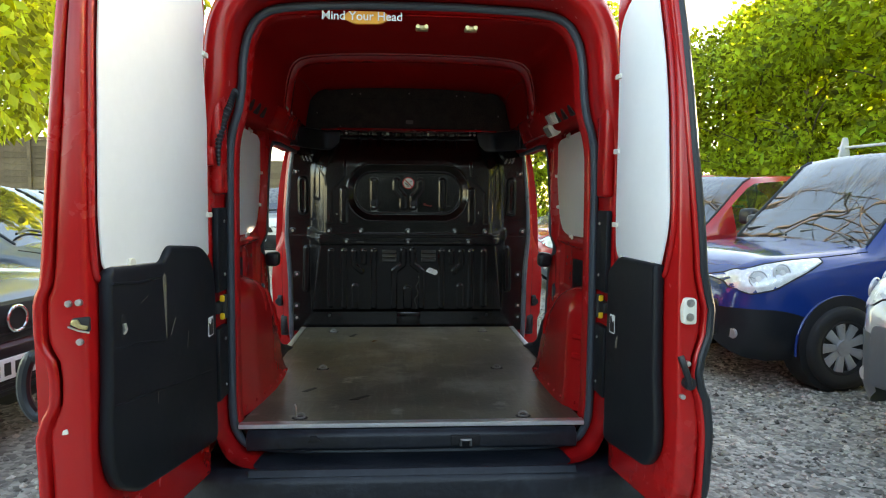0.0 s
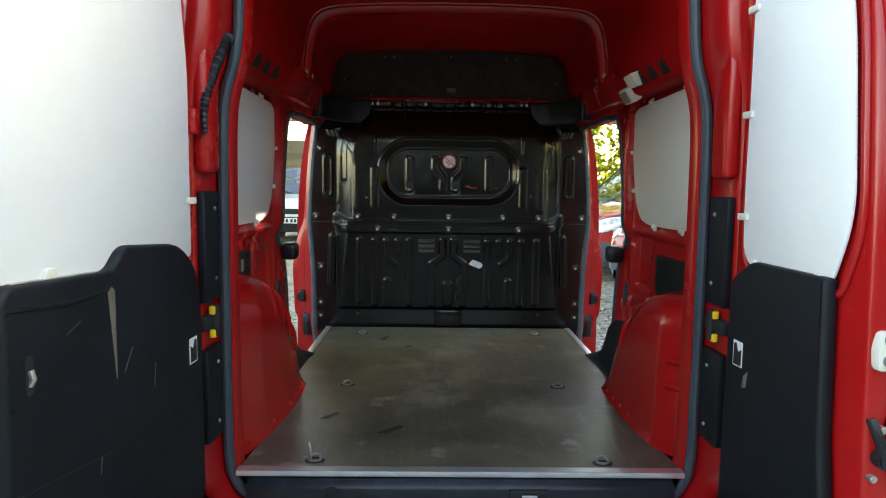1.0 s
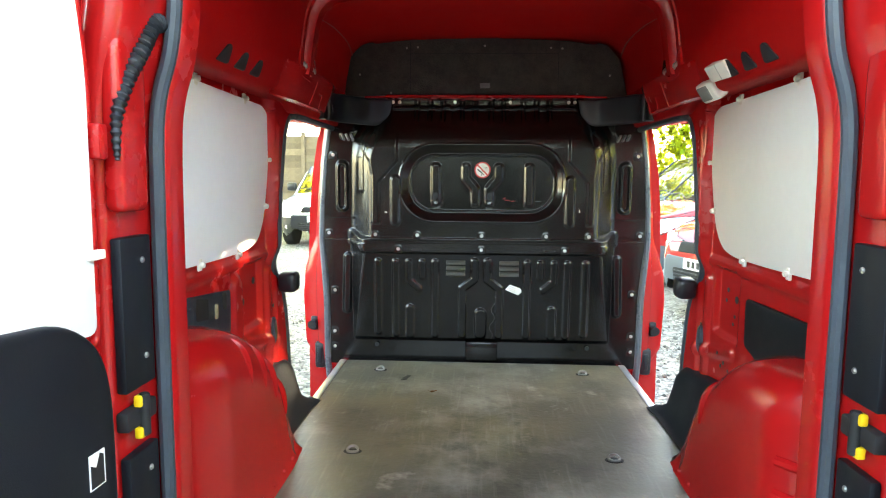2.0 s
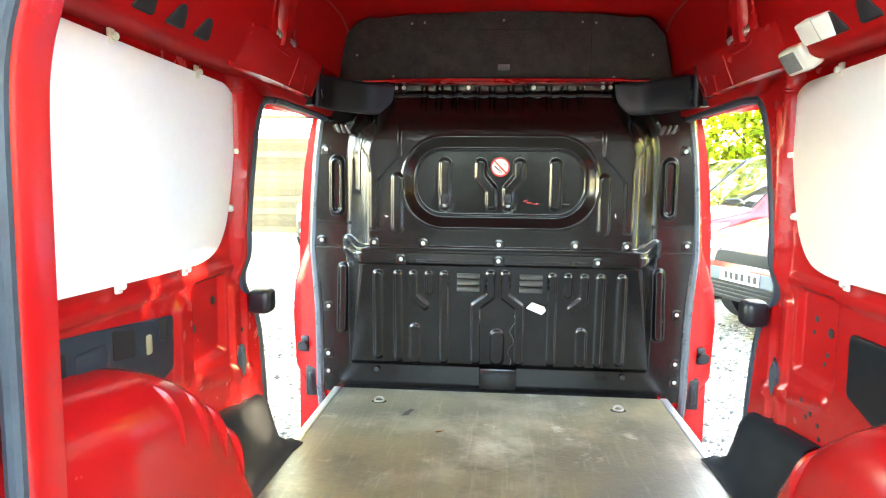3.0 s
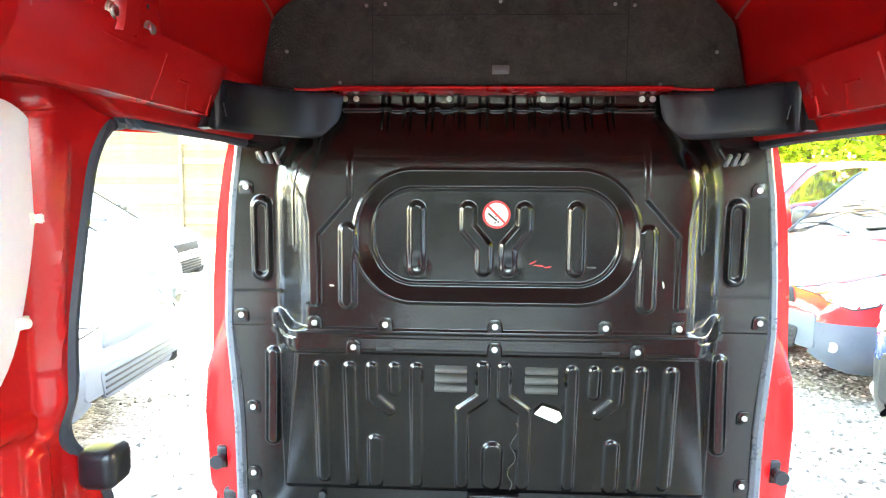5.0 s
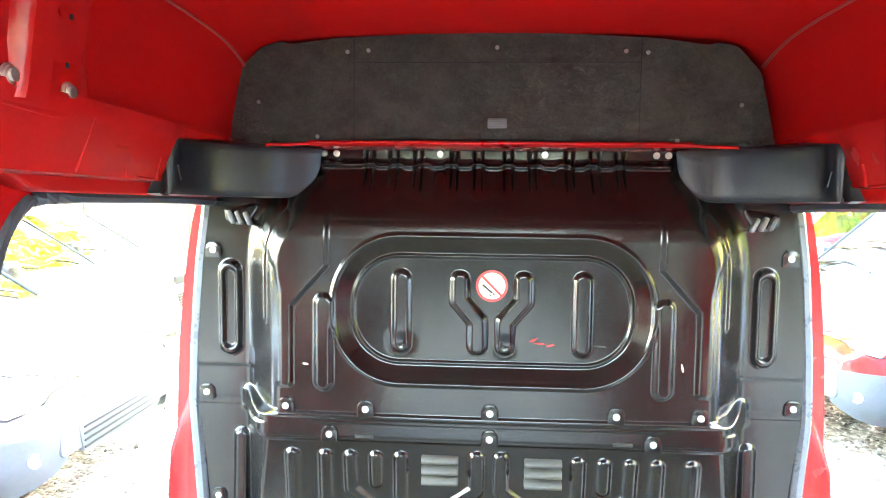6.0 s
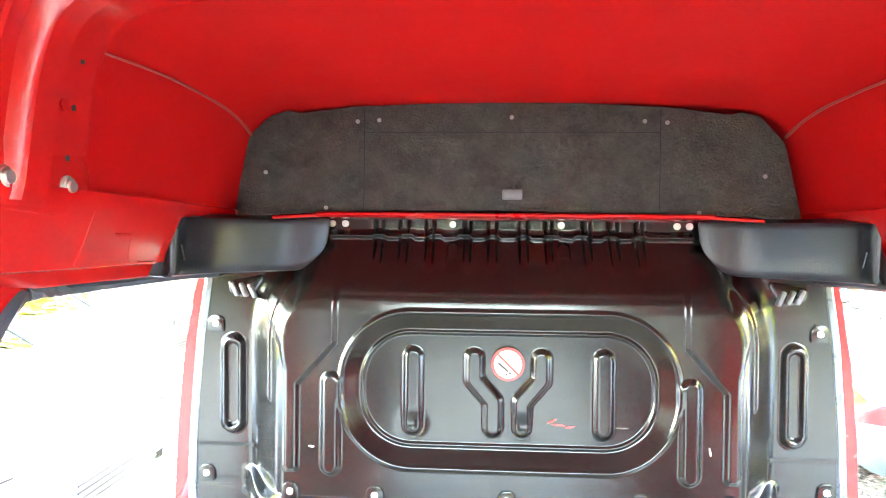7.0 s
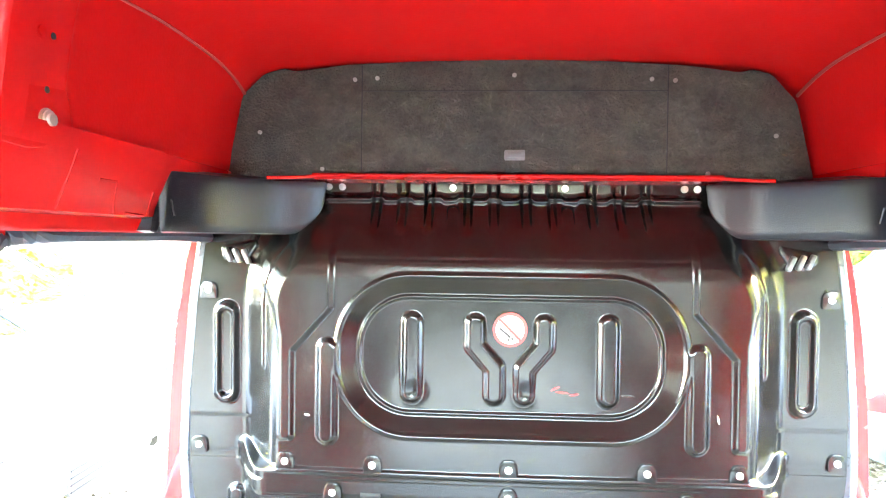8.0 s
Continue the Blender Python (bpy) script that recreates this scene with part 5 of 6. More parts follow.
# ---- ground ----
def gravel_mat():
    m = mat("gravel", (0.33, 0.31, 0.27), 0.85, vary=0.3, scale=1.2, bump=0.0, dirt=(0.13, 0.115, 0.09), dirt_amount=0.7, dirt_scale=0.7)
    nt = m.node_tree
    N, L = nt.nodes, nt.links
    tc = N.new("ShaderNodeTexCoord")
    vo = N.new("ShaderNodeTexVoronoi")
    vo.inputs["Scale"].default_value = 32
    L.new(tc.outputs["Object"], vo.inputs["Vector"])
    bp = N.new("ShaderNodeBump")
    bp.inputs["Strength"].default_value, bp.inputs["Distance"].default_value = 0.9, 0.02
    bp.invert = True
    L.new(vo.outputs["Distance"], bp.inputs["Height"])
    b = N["Principled BSDF"]
    L.new(bp.outputs[0], b.inputs["Normal"])
    src = b.inputs["Base Color"].links[0].from_socket
    mix = N.new("ShaderNodeMix")
    mix.data_type, mix.blend_type = 'RGBA', 'MULTIPLY'
    mix.inputs["Factor"].default_value = 0.75
    bw = N.new("ShaderNodeMapRange")
    sep = N.new("ShaderNodeSeparateColor")
    L.new(vo.outputs["Color"], sep.inputs[0])
    L.new(sep.outputs[0], bw.inputs[0])
    bw.inputs[3].default_value, bw.inputs[4].default_value = 0.3, 1.75
    L.new(src, mix.inputs["A"])
    L.new(bw.outputs[0], mix.inputs["B"])
    L.new(mix.outputs["Result"], b.inputs["Base Color"])
    return m


GRAVEL = gravel_mat()


def ground_z(x, y):
    return 0.02 * noise.noise((x * 0.35, y * 0.35, 0)) + 0.006 * noise.noise((x * 2, y * 2, 3)) - 0.012


def gp(u, v):
    x, y = 2 * u - 1, 2 * v - 1
    x, y = 600 * np.sign(x) * abs(x) ** 4 + 12 * x, 600 * np.sign(y) * abs(y) ** 4 + 12 * y
    return (x, y, ground_z(x, y) if abs(x) + abs(y) < 40 else -0.012)


tagged(link("ground", grid(160, 160, gp), GRAVEL), "grey gravel yard", "ground", kind="structure")

rng = np.random.default_rng(4)
V, F = [], []
octa = np.array([(1, 0, 0), (-1, 0, 0), (0, 1, 0), (0, -1, 0), (0, 0, 1), (0, 0, -1)], float)
ofaces = [(0, 2, 4), (2, 1, 4), (1, 3, 4), (3, 0, 4), (2, 0, 5), (1, 2, 5), (3, 1, 5), (0, 3, 5)]
for k in range(16000):
    sgn = 1 if k % 4 else -1
    x = sgn * (0.85 + 4.0 * rng.random() ** 1.3)
    y = -0.6 + 6.5 * rng.random()
    r = 0.008 + 0.014 * rng.random() ** 2
    p = octa * (r * (0.7 + 0.6 * rng.random(3))) * (0.8 + 0.4 * rng.random((6, 1)))
    a = rng.random() * 6.28
    c, s_ = math.cos(a), math.sin(a)
    p = np.stack([p[:, 0] * c - p[:, 1] * s_, p[:, 0] * s_ + p[:, 1] * c, p[:, 2] * 0.7], 1) + (x, y, ground_z(x, y) + r * 0.35)
    n0 = len(V)
    V += p.tolist()
    F += [tuple(n0 + i for i in f) for f in ofaces]


def island_mat(name, color, lo, hi, rough=0.8):
    m = bpy.data.materials.new(name)
    m.use_nodes = True
    N, L = m.node_tree.nodes, m.node_tree.links
    geo, hsv, r = N.new("ShaderNodeNewGeometry"), N.new("ShaderNodeHueSaturation"), N.new("ShaderNodeMapRange")
    r.inputs[3].default_value, r.inputs[4].default_value = lo, hi
    L.new(geo.outputs["Random Per Island"], r.inputs[0])
    L.new(r.outputs[0], hsv.inputs["Value"])
    hsv.inputs["Color"].default_value = (*color, 1)
    b = N["Principled BSDF"]
    L.new(hsv.outputs[0], b.inputs["Base Color"])
    b.inputs["Roughness"].default_value = rough
    return m


def from_lists(name, verts, faces, material, smooth=False):
    me = bpy.data.meshes.new(name)
    me.from_pydata(verts, [], faces)
    me.materials.append(material)
    if smooth:
        me.shade_smooth()
    return new(name, me)


tagged(from_lists("loose_gravel", V, F, island_mat("stone_chips", (0.34, 0.32, 0.28), 0.2, 2.0)), "loose grey and buff stone chips", "gravel", kind="stuff")


# ---- trees ----
BARK = mat("bark", (0.11, 0.085, 0.06), 0.9, vary=0.4, scale=8, bump=0.8, bscale=40)
LEAF = leaf_mat("hedge_leaf", (0.10, 0.17, 0.020), (0.74, 0.80, 0.045), 0.60, 0.10, 2.8)
YEW = leaf_mat("dark_hedge_leaf", (0.018, 0.030, 0.012), (0.03, 0.05, 0.01), 0.15, 0.5, 1.5)
CHEST = leaf_mat("chestnut_leaf", (0.19, 0.25, 0.03), (0.86, 0.86, 0.06), 0.58)


def crown(name, centres, count, size, material, parent, seed, droop=0.4, label=""):
    """Many single leaves spread in clumps round the centres (x, y, z, rx, ry, rz)."""
    g = np.random.default_rng(seed)
    C = np.array(centres)
    vol = C[:, 3] * C[:, 4] * C[:, 5]
    pick = g.choice(len(C), count, p=vol ** 0.67 / (vol ** 0.67).sum())
    d = g.normal(size=(count, 3))
    d /= np.linalg.norm(d, axis=1)[:, None]
    rad = (0.45 + 0.6 * g.random(count) ** 0.6)
    # uneven outline: lobes
    rad *= 0.8 + 0.35 * np.sin(d[:, 0] * 5 + pick) * np.sin(d[:, 1] * 4.3 + 2 * pick) * np.sin(d[:, 2] * 4.7 + 1)
    P = C[pick, :3] + d * rad[:, None] * C[pick, 3:6]
    out = d + g.normal(size=(count, 3)) * 0.8
    out[:, 2] -= droop
    out /= np.linalg.norm(out, axis=1)[:, None]
    side = np.cross(out, g.normal(size=(count, 3)))
    side /= np.linalg.norm(side, axis=1)[:, None] + 1e-9
    nrm = np.cross(out, side)
    s = size * (0.6 + 0.8 * g.random(count))[:, None]
    base, tip = P, P + out * s
    a = P + out * s * 0.45 + side * s * 0.30 + nrm * s * 0.07
    b = P + out * s * 0.45 - side * s * 0.30 + nrm * s * 0.07
    verts = np.stack([base, a, tip, b], 1).reshape(-1, 3)
    idx = np.arange(count) * 4
    faces = np.concatenate([np.stack([idx, idx + 1, idx + 2], 1), np.stack([idx, idx + 2, idx + 3], 1)])
    me = bpy.data.meshes.new(name)
    me.from_pydata(verts.tolist(), [], faces.tolist())
    me.materials.append(material)
    ob = new(name, me)
    ob.parent = parent
    ob.matrix_parent_inverse = Matrix.Translation(-parent.matrix_basis.translation)
    if label:
        tagged(ob, label)
    return ob


def limbs(base, height, spread, n, r, seed, low=0.35):
    g = np.random.default_rng(seed)
    bms = [tube(smooth_line([(base[0], base[1], -0.1), (base[0] + 0.06, base[1], height * 0.3), (base[0] - 0.05, base[1] + 0.08, height * 0.6), (base[0] + 0.1, base[1], height * 0.95)], 5), lambda i: r * (1 - 0.055 * i), 10)]
    ends = []
    for k in range(n):
        a = k * 2.4 + g.random()
        z0 = height * (low + 0.5 * g.random())
        l = spread * (0.6 + 0.5 * g.random())
        e = (base[0] + math.cos(a) * l, base[1] + math.sin(a) * l, z0 + l * 0.6)
        mid = (base[0] + math.cos(a) * l * 0.45, base[1] + math.sin(a) * l * 0.45, z0 + l * 0.42)
        bms.append(tube(smooth_line([(base[0], base[1], z0), mid, e], 4), lambda i: r * 0.42 * (1 - 0.1 * i), 7))
        ends.append(e)
    return merge(*bms), ends


def tree(name, base, height, spread, leaves, size, material, seed, label, n=9, low=0.35, group=""):
    t = thing(name, label, "tree", (base[0], base[1], 0), group)
    bm, ends = limbs(base, height, spread, n, 0.11 * height / 6, seed, low)
    part("trunk", bm, BARK, t, angle=180)
    g = np.random.default_rng(seed + 50)
    cs = [(e[0], e[1], e[2], *(spread * (0.38 + 0.22 * g.random(3)))) for e in ends]
    cs += [(base[0], base[1], height * 0.85, spread * 0.6, spread * 0.6, height * 0.2)]
    if low < 0.2:
        cs += [(base[0] + 0.3, base[1] + 0.2, 2.9, 1.7, 1.2, 1.0), (base[0] + 1.0, base[1] - 0.2, 2.5, 0.9, 0.8, 0.6)]
    crown("crown", cs, leaves, size, material, t, seed)
    return t


# hedge of young trees along the yard: low beside the vehicles, tall further on
# the low trees are out of view, added with thin tops to dapple the sun
k = 0
for y in np.arange(-7.0, 19.5, 2.0):
    x = 8.6 + 0.5 * math.sin(y * 1.7)
    tall = y > 8
    t = thing("hedge_tree", "tall leafy hedge tree along the yard, sunlit from behind" if tall else "unseen thin hedge tree, added to dapple the low sun", "tree", (x, y, 0), "hedge trees")
    h = 5.8 + 0.4 * math.sin(y * 2.3) if tall else 4.5 + 0.35 * math.sin(y * 2.3)
    bm, ends = limbs((x, y), h, 1.3 if tall else 0.9, 8, 0.07, 100 + k, 0.12)
    part("trunk", bm, BARK, t, angle=180)
    n = 7 if tall else 6
    cs = [(x + 0.5 * math.sin(j * 2.2), y + 0.6 * math.cos(j * 1.9), 0.5 + j * (h - 0.8) / (n - 1), 1.0, 1.25, 0.75) for j in range(n)]
    if tall:
        crown("crown", cs, 8500, 0.15, LEAF, t, 200 + k)
    else:
        crown("crown", cs[:4], 7500, 0.15, LEAF, t, 200 + k)
        crown("crown", cs[4:], 2600, 0.17, LEAF, t, 220 + k)
    k += 1
for y in np.arange(8.4, 19.5, 1.7):
    x = 11.0 + 0.4 * math.sin(y * 1.1)
    h = 7.3 + 0.3 * math.sin(y)
    t = thing("hedge_tree", "taller leafy tree behind the hedge", "tree", (x, y, 0), "hedge trees")
    bm, ends = limbs((x, y), h, 1.3, 9, 0.10, 300 + k, 0.12)
    part("trunk", bm, BARK, t, angle=180)
    cs = [(x + 0.4 * math.sin(j * 2.2), y + 0.7 * math.cos(j * 1.9), 0.6 + j * (h - 0.9) / 8, 1.15, 1.0, 0.8) for j in range(9)]
    crown("crown", cs, 8500, 0.19, LEAF, t, 400 + k)
    k += 1
for x in np.arange(1.5, 9.0, 2.5):
    t = thing("hedge_tree", "tall leafy hedge tree at the end of the yard", "tree", (x, 17.5, 0), "hedge trees")
    bm, ends = limbs((x, 17.5), 7.5, 1.5, 8, 0.08, 130 + k, 0.15)
    part("trunk", bm, BARK, t, angle=180)
    cs = [(x + 0.5 * math.sin(j * 2.2), 17.5 + 0.5 * math.cos(j * 1.9), 0.5 + j * 1.05, 1.35, 1.1, 0.9) for j in range(7)]
    crown("crown", cs, 8000, 0.18, LEAF, t, 230 + k)
    k += 1
tree("chestnut_tree", (-5.5, 5.4), 8.0, 3.0, 46000, 0.12, CHEST, 7, "chestnut tree with fresh yellow-green leaves", 12, 0.16)
tree("chestnut_tree", (-8.5, 11.5), 9.0, 3.4, 14000, 0.22, CHEST, 17, "chestnut tree with fresh yellow-green leaves", 10, 0.4)
# unseen hedge added behind the camera to darken the load space and its reflections
for i, x in enumerate(np.arange(-10.5, 9.0, 2.1)):
    y = -9.0 + 0.6 * math.sin(x)
    t = thing("hedge_tree", "unseen dark evergreen hedge, added behind to keep sky out of the van", "tree", (x, y, 0), "hedge trees")
    bm, ends = limbs((x, y), 2.8, 1.1, 7, 0.08, 160 + i, 0.12)
    part("trunk", bm, BARK, t, angle=180)
    cs = [(x + 0.4 * math.sin(j * 2.2), y + 0.4 * math.cos(j * 1.9), 0.5 + j * 0.50, 1.25, 1.0, 0.62) for j in range(5)]
    crown("crown", cs, 7000, 0.22, YEW, t, 260 + i)

# leafless tree beyond the yard
def twigs(base, height, seed):
    g = random.Random(seed)
    bms = []

    def grow(p, d, length, r, depth):
        q = p + d * length * 0.5 + Vector((g.gauss(0, 0.05), g.gauss(0, 0.05), 0.03)) * length
        e = q + (d + Vector((g.gauss(0, 0.15), g.gauss(0, 0.15), 0.08))).normalized() * length * 0.5
        bms.append(tube([p, q, e], lambda i: r * (1 - 0.2 * i), 6 if depth < 2 else 3))
        if depth == 5:
            return
        for k in range(3):
            side = Vector((g.gauss(0, 1), g.gauss(0, 1), g.gauss(0.2, 0.6))).normalized()
            grow(e if k else q, (d + side * 0.85).normalized(), length * (0.62 + 0.2 * g.random()), r * 0.55, depth + 1)

    grow(Vector((base[0], base[1], -0.1)), Vector((0.03, 0.02, 1)), height * 0.34, height * 0.011, 0)
    return merge(*bms)


for x, y, h, sd in ((0.4, 13.0, 11.5, 3), (-3.2, 17.0, 10.5, 8), (2.4, 12.4, 14.0, 5)):
    t = thing("bare_tree", "tall leafless tree with fine twigs against the sky", "tree", (x, y, 0))
    part("branches", twigs((x, y), h, sd), BARK, t, angle=180)

# ---- board fence and shed at the yard's end ----
PLANK = mat("weathered_boards", (0.16, 0.125, 0.085), 0.85, vary=0.35, scale=3, bump=0.5, bscale=30, rand=0.3)
fence = thing("board_fence", "weathered brown shed wall of overlapping boards", "fence", (-6.0, 15.0, 0))
for bay in range(4):
    x0 = -12.0 + bay * 2.55
    for j in range(18 if bay < 2 else 15):
        z = 0.05 + j * 0.155
        if bay == 0 and j == 0:
            bm = prism([(0.0, 0.0), (0.0, 0.165), (-0.012, 0.165), (-0.03, 0.0)], "x", 0, 2.5, 0.002)
            bake(bm, Matrix.Translation((x0, 15.0, z)))
            first = part("board", bm, PLANK, fence, smooth=False)
        else:
            o = first.copy()
            scene.collection.objects.link(o)
            o.location = (bay * 2.55, 0.004 * ((j * 7 + bay * 3) % 3), z - 0.05)
    part("post", box(x0 + 2.48, x0 + 2.57, 14.94, 15.05, 0, 2.95 if bay < 1 else 2.48, 0.006), PLANK, fence, smooth=False)
part("capping", box(-12.1, -1.8, 14.9, 15.1, 2.86, 2.92, 0.006), PLANK, fence, smooth=False)

# ---- parked vehicles ----
GLASS = glass_mat("car_glass", (0.30, 0.34, 0.34))
CHROME = mat("chrome", (0.8, 0.8, 0.8), 0.22, metal=1.0, vary=0.05)
LIGHTG = mat("headlamp_glass", (0.80, 0.82, 0.84), 0.22, metal=0.25, coat=1.0, vary=0.25, scale=25)
RIM = mat("silver_wheel_trim", (0.58, 0.59, 0.61), 0.3, metal=0.6, vary=0.15)
GREYPL = mat("grey_bumper_plastic", (0.085, 0.105, 0.125), 0.5, vary=0.15)
RACK = mat("galvanised_rack", (0.55, 0.56, 0.56), 0.45, metal=0.3, vary=0.15)
CABIN = mat("dark_cabin", (0.03, 0.03, 0.032), 0.8, vary=0.3)


def wheel(parent, x, y, s, r=0.31):
    prof = [(r * 0.66, 0.085), (r * 0.78, 0.10), (r * 0.94, 0.098), (r * 0.99, 0.075), (r, 0.0), (r * 0.99, -0.075), (r * 0.94, -0.098), (r * 0.66, -0.09)]
    rows = [[(x + p[0] * math.cos(a), y + p[1], r + p[0] * math.sin(a)) for p in prof] for a in np.linspace(0, math.tau, 37)]
    ty = part("wheel", sheet(rows), TYRE, parent, "black tyre on a silver wheel", angle=60)
    yo = y + s * 0.07
    part("rim", merge(cyl((x, y, r), (x, yo - s * 0.03, r), r * 0.67, 28, 0.004), tube([(x + r * 0.63 * math.cos(a), yo, r + r * 0.63 * math.sin(a)) for a in np.linspace(0, math.tau, 32, endpoint=False)], 0.016, 6, closed=True)), DARK, ty)
    for k in range(9):
        a = k * math.tau / 9
        sp = prism([(0.05, -0.022), (r * 0.63, -0.040), (r * 0.63, 0.040), (0.05, 0.022)], "y", yo - s * 0.028, yo + s * 0.004, 0.004)
        bake(sp, Matrix.Translation((x, 0, r)) @ Matrix.Rotation(a, 4, 'Y'))
        part("spoke", sp, RIM, ty)
    part("hub", cyl((x, yo - s * 0.03, r), (x, yo + s * 0.012, r), 0.065, 18, 0.006), RIM, ty)
    return ty


def vehicle(name, paint, at, heading, label, plate_z=0.505, L=4.2, W=1.82, H=1.82, bonnet=1.10, nose=0.80, cowl=0.98, roof_at=1.75, dark_bumper=True, panel=True, bars=True, badge=False, bump=None, rack=False, grille=None):
    grille = grille or DARK
    v = thing(name, label, "van" if panel else "car", (0, 0, 0), "parked vehicles")
    hw = W / 2
    bump = bump or (PLASTIC if dark_bumper else paint)
    S = sorted({0.0, 0.03, 0.08, 0.16, 0.28, 0.36, 0.45, 0.55, 0.65, 0.75, cowl * 0.9, cowl, cowl + 0.15, (cowl + roof_at) / 2, roof_at - 0.12, roof_at, roof_at + 0.15, roof_at + 0.45, 2.3, 2.7, 3.1, L - 0.55, L - 0.3, L - 0.12, L - 0.04, L})

    def section(s):
        """Half of the body's outline s metres behind the nose, from the sill to the crown."""
        w = hw * interp(s, (0, 0.03, 0.08, 0.16, 0.28, 0.5, 0.9, L - 0.3, L - 0.05, L), (0.66, 0.74, 0.82, 0.90, 0.955, 0.985, 1.0, 1.0, 0.96, 0.90))
        zb = interp(s, (0, 0.05, 0.2, L - 0.2, L), (0.34, 0.26, 0.20, 0.22, 0.32))
        top = interp(s, (0, 0.03, 0.08, 0.16, 0.30, cowl, roof_at - 0.12, roof_at, roof_at + 0.4, 3.0, L - 0.3, L - 0.08, L),
                     (nose - 0.22, nose - 0.10, nose - 0.03, nose + 0.03, nose + 0.10, bonnet, H - 0.10, H - 0.04, H - 0.005, H, H - 0.02, H - 0.12, H - 0.5 if panel else bonnet))
        cabin = step(cowl - 0.05, roof_at, s)
        belt = min(top - 0.07, interp(s, (0, 0.3, cowl, L), (nose - 0.16, nose - 0.02, bonnet - 0.06, bonnet + 0.04)))
        wt = w * (0.90 - 0.10 * cabin)
        zl = nose - 0.27 - 0.10 * step(0.25, 0.75, s) + 0.10 * step(3.2, 3.6, s)
        pts = [(w * 0.90, zb), (w * 0.985, zb + 0.10), (w, max(zl, zb + 0.14)), (w * 0.985, belt - 0.03), (w * 0.965, belt), (wt + 0.02 * w, top - 0.05 - 0.03 * cabin), (wt * 0.93, top - 0.012), (wt * 0.55, top + 0.012), (0, top + 0.022)]
        line = []
        for i in range(len(pts) - 1):
            line += [(pts[i][0] * (1 - u) + pts[i + 1][0] * u, pts[i][1] * (1 - u) + pts[i + 1][1] * u) for u in (0, 1 / 3, 2 / 3)]
        return line + [pts[-1]]

    def skin(s, t, side, out=0.0):
        """A point on the body's skin, t along its section, pushed out by `out`."""
        def at(a, b):
            ln = section(a)
            b = min(max(b, 0), len(ln) - 1.001)
            q = int(b)
            u = b - q
            return Vector((-a, side * (ln[q][0] * (1 - u) + ln[q + 1][0] * u), ln[q][1] * (1 - u) + ln[q + 1][1] * u))
        p = at(s, t)
        n = (at(s + 0.02, t) - at(max(s - 0.02, 0), t)).cross(at(s, t + 0.3) - at(s, t - 0.3)).normalized()
        if n.y * side < 0:
            n = -n
        return p + n * out

    rows = []
    for s in S:
        line = section(s)
        half = [(-s, y, z) for y, z in line]
        rows.append(half + [(-s, -y, z) for y, z in line[-2::-1]])
    n = len(rows[0])
    groups = {"body": [], "screen": [], "glass_l": [], "glass_r": [], "bumper_fl": [], "bumper_fr": [], "bumper_rl": [], "bumper_rr": []}
    for j in range(len(S) - 1):
        sm = (S[j] + S[j + 1]) / 2
        for i in range(n - 1):
            k = min(i, n - 2 - i)
            seg = k // 3
            zc = (rows[j][i][2] + rows[j][i + 1][2]) / 2
            g = "body"
            if seg <= 1 and (sm < 0.80 or sm > L - 0.3):
                g = "bumper_" + ("f" if sm < 1 else "r") + ("l" if i < n / 2 else "r")
            if cowl + 0.02 < sm < roof_at - 0.02 and seg >= 6:
                g = "screen"
            if seg == 4 and cowl + 0.35 < sm < (2.3 if panel else L - 0.7) and k % 3 < 3:
                g = "glass_" + ("l" if i < n / 2 else "r")
            groups[g].append((j, i))
    names = {"body": ("body", paint, ""), "screen": ("windscreen", GLASS, "windscreen"), "glass": ("side_window", GLASS, "side window"), "bumper": ("bumper", bump, "plastic bumper")}
    made = {}
    for g, faces in groups.items():
        bm = bmesh.new()
        used = {}
        for j, i in faces:
            quad = []
            for a, b in ((j, i), (j, i + 1), (j + 1, i + 1), (j + 1, i)):
                if (a, b) not in used:
                    used[(a, b)] = bm.verts.new(rows[a][b])
                quad.append(used[(a, b)])
            bm.faces.new(quad)
        if g == "body":
            ends = [used[(0, i)] for i in range(n) if (0, i) in used]
            if g == "body" and len(ends) > 3:
                bm.faces.new(ends)
        bmesh.ops.recalc_face_normals(bm, faces=bm.faces)
        made[g] = part(*(names[g.split("_")[0]][:1]), bm, names[g.split("_")[0]][1], v, names[g.split("_")[0]][2], angle=40)
    # nose closing face, grille, lamps, plate
    part("nose_panel", prism(rounded([(-hw * 0.66, 0.36), (hw * 0.66, 0.36), (hw * 0.66, nose - 0.22), (-hw * 0.66, nose - 0.22)], 0.05), "x", -0.03, 0.004, 0.01), bump, v)
    gr = part("grille", prism(rounded([(-0.42, 0.33), (0.42, 0.33), (0.46, 0.50), (-0.46, 0.50)], 0.04), "x", -0.02, 0.012, 0.006), grille, v, "slatted lower grille")
    for q in range(4):
        part("slat", box(0.010, 0.020, -0.42, 0.42, 0.355 + q * 0.036, 0.367 + q * 0.036, 0.003), PLASTIC, gr)
    g2 = part("grille", prism(rounded([(-0.40, nose - 0.17), (0.40, nose - 0.17), (0.34, nose - 0.06), (-0.34, nose - 0.06)], 0.03), "x", -0.14, 0.0, 0.006), grille, v, "dark upper grille")
    if badge:
        part("grille_surround", prism(rounded([(-0.52, nose - 0.36), (0.52, nose - 0.36), (0.56, nose - 0.16), (0.46, nose + 0.0), (-0.46, nose + 0.0), (-0.56, nose - 0.16)], 0.05), "x", -0.16, -0.002, 0.012), DARK, g2)
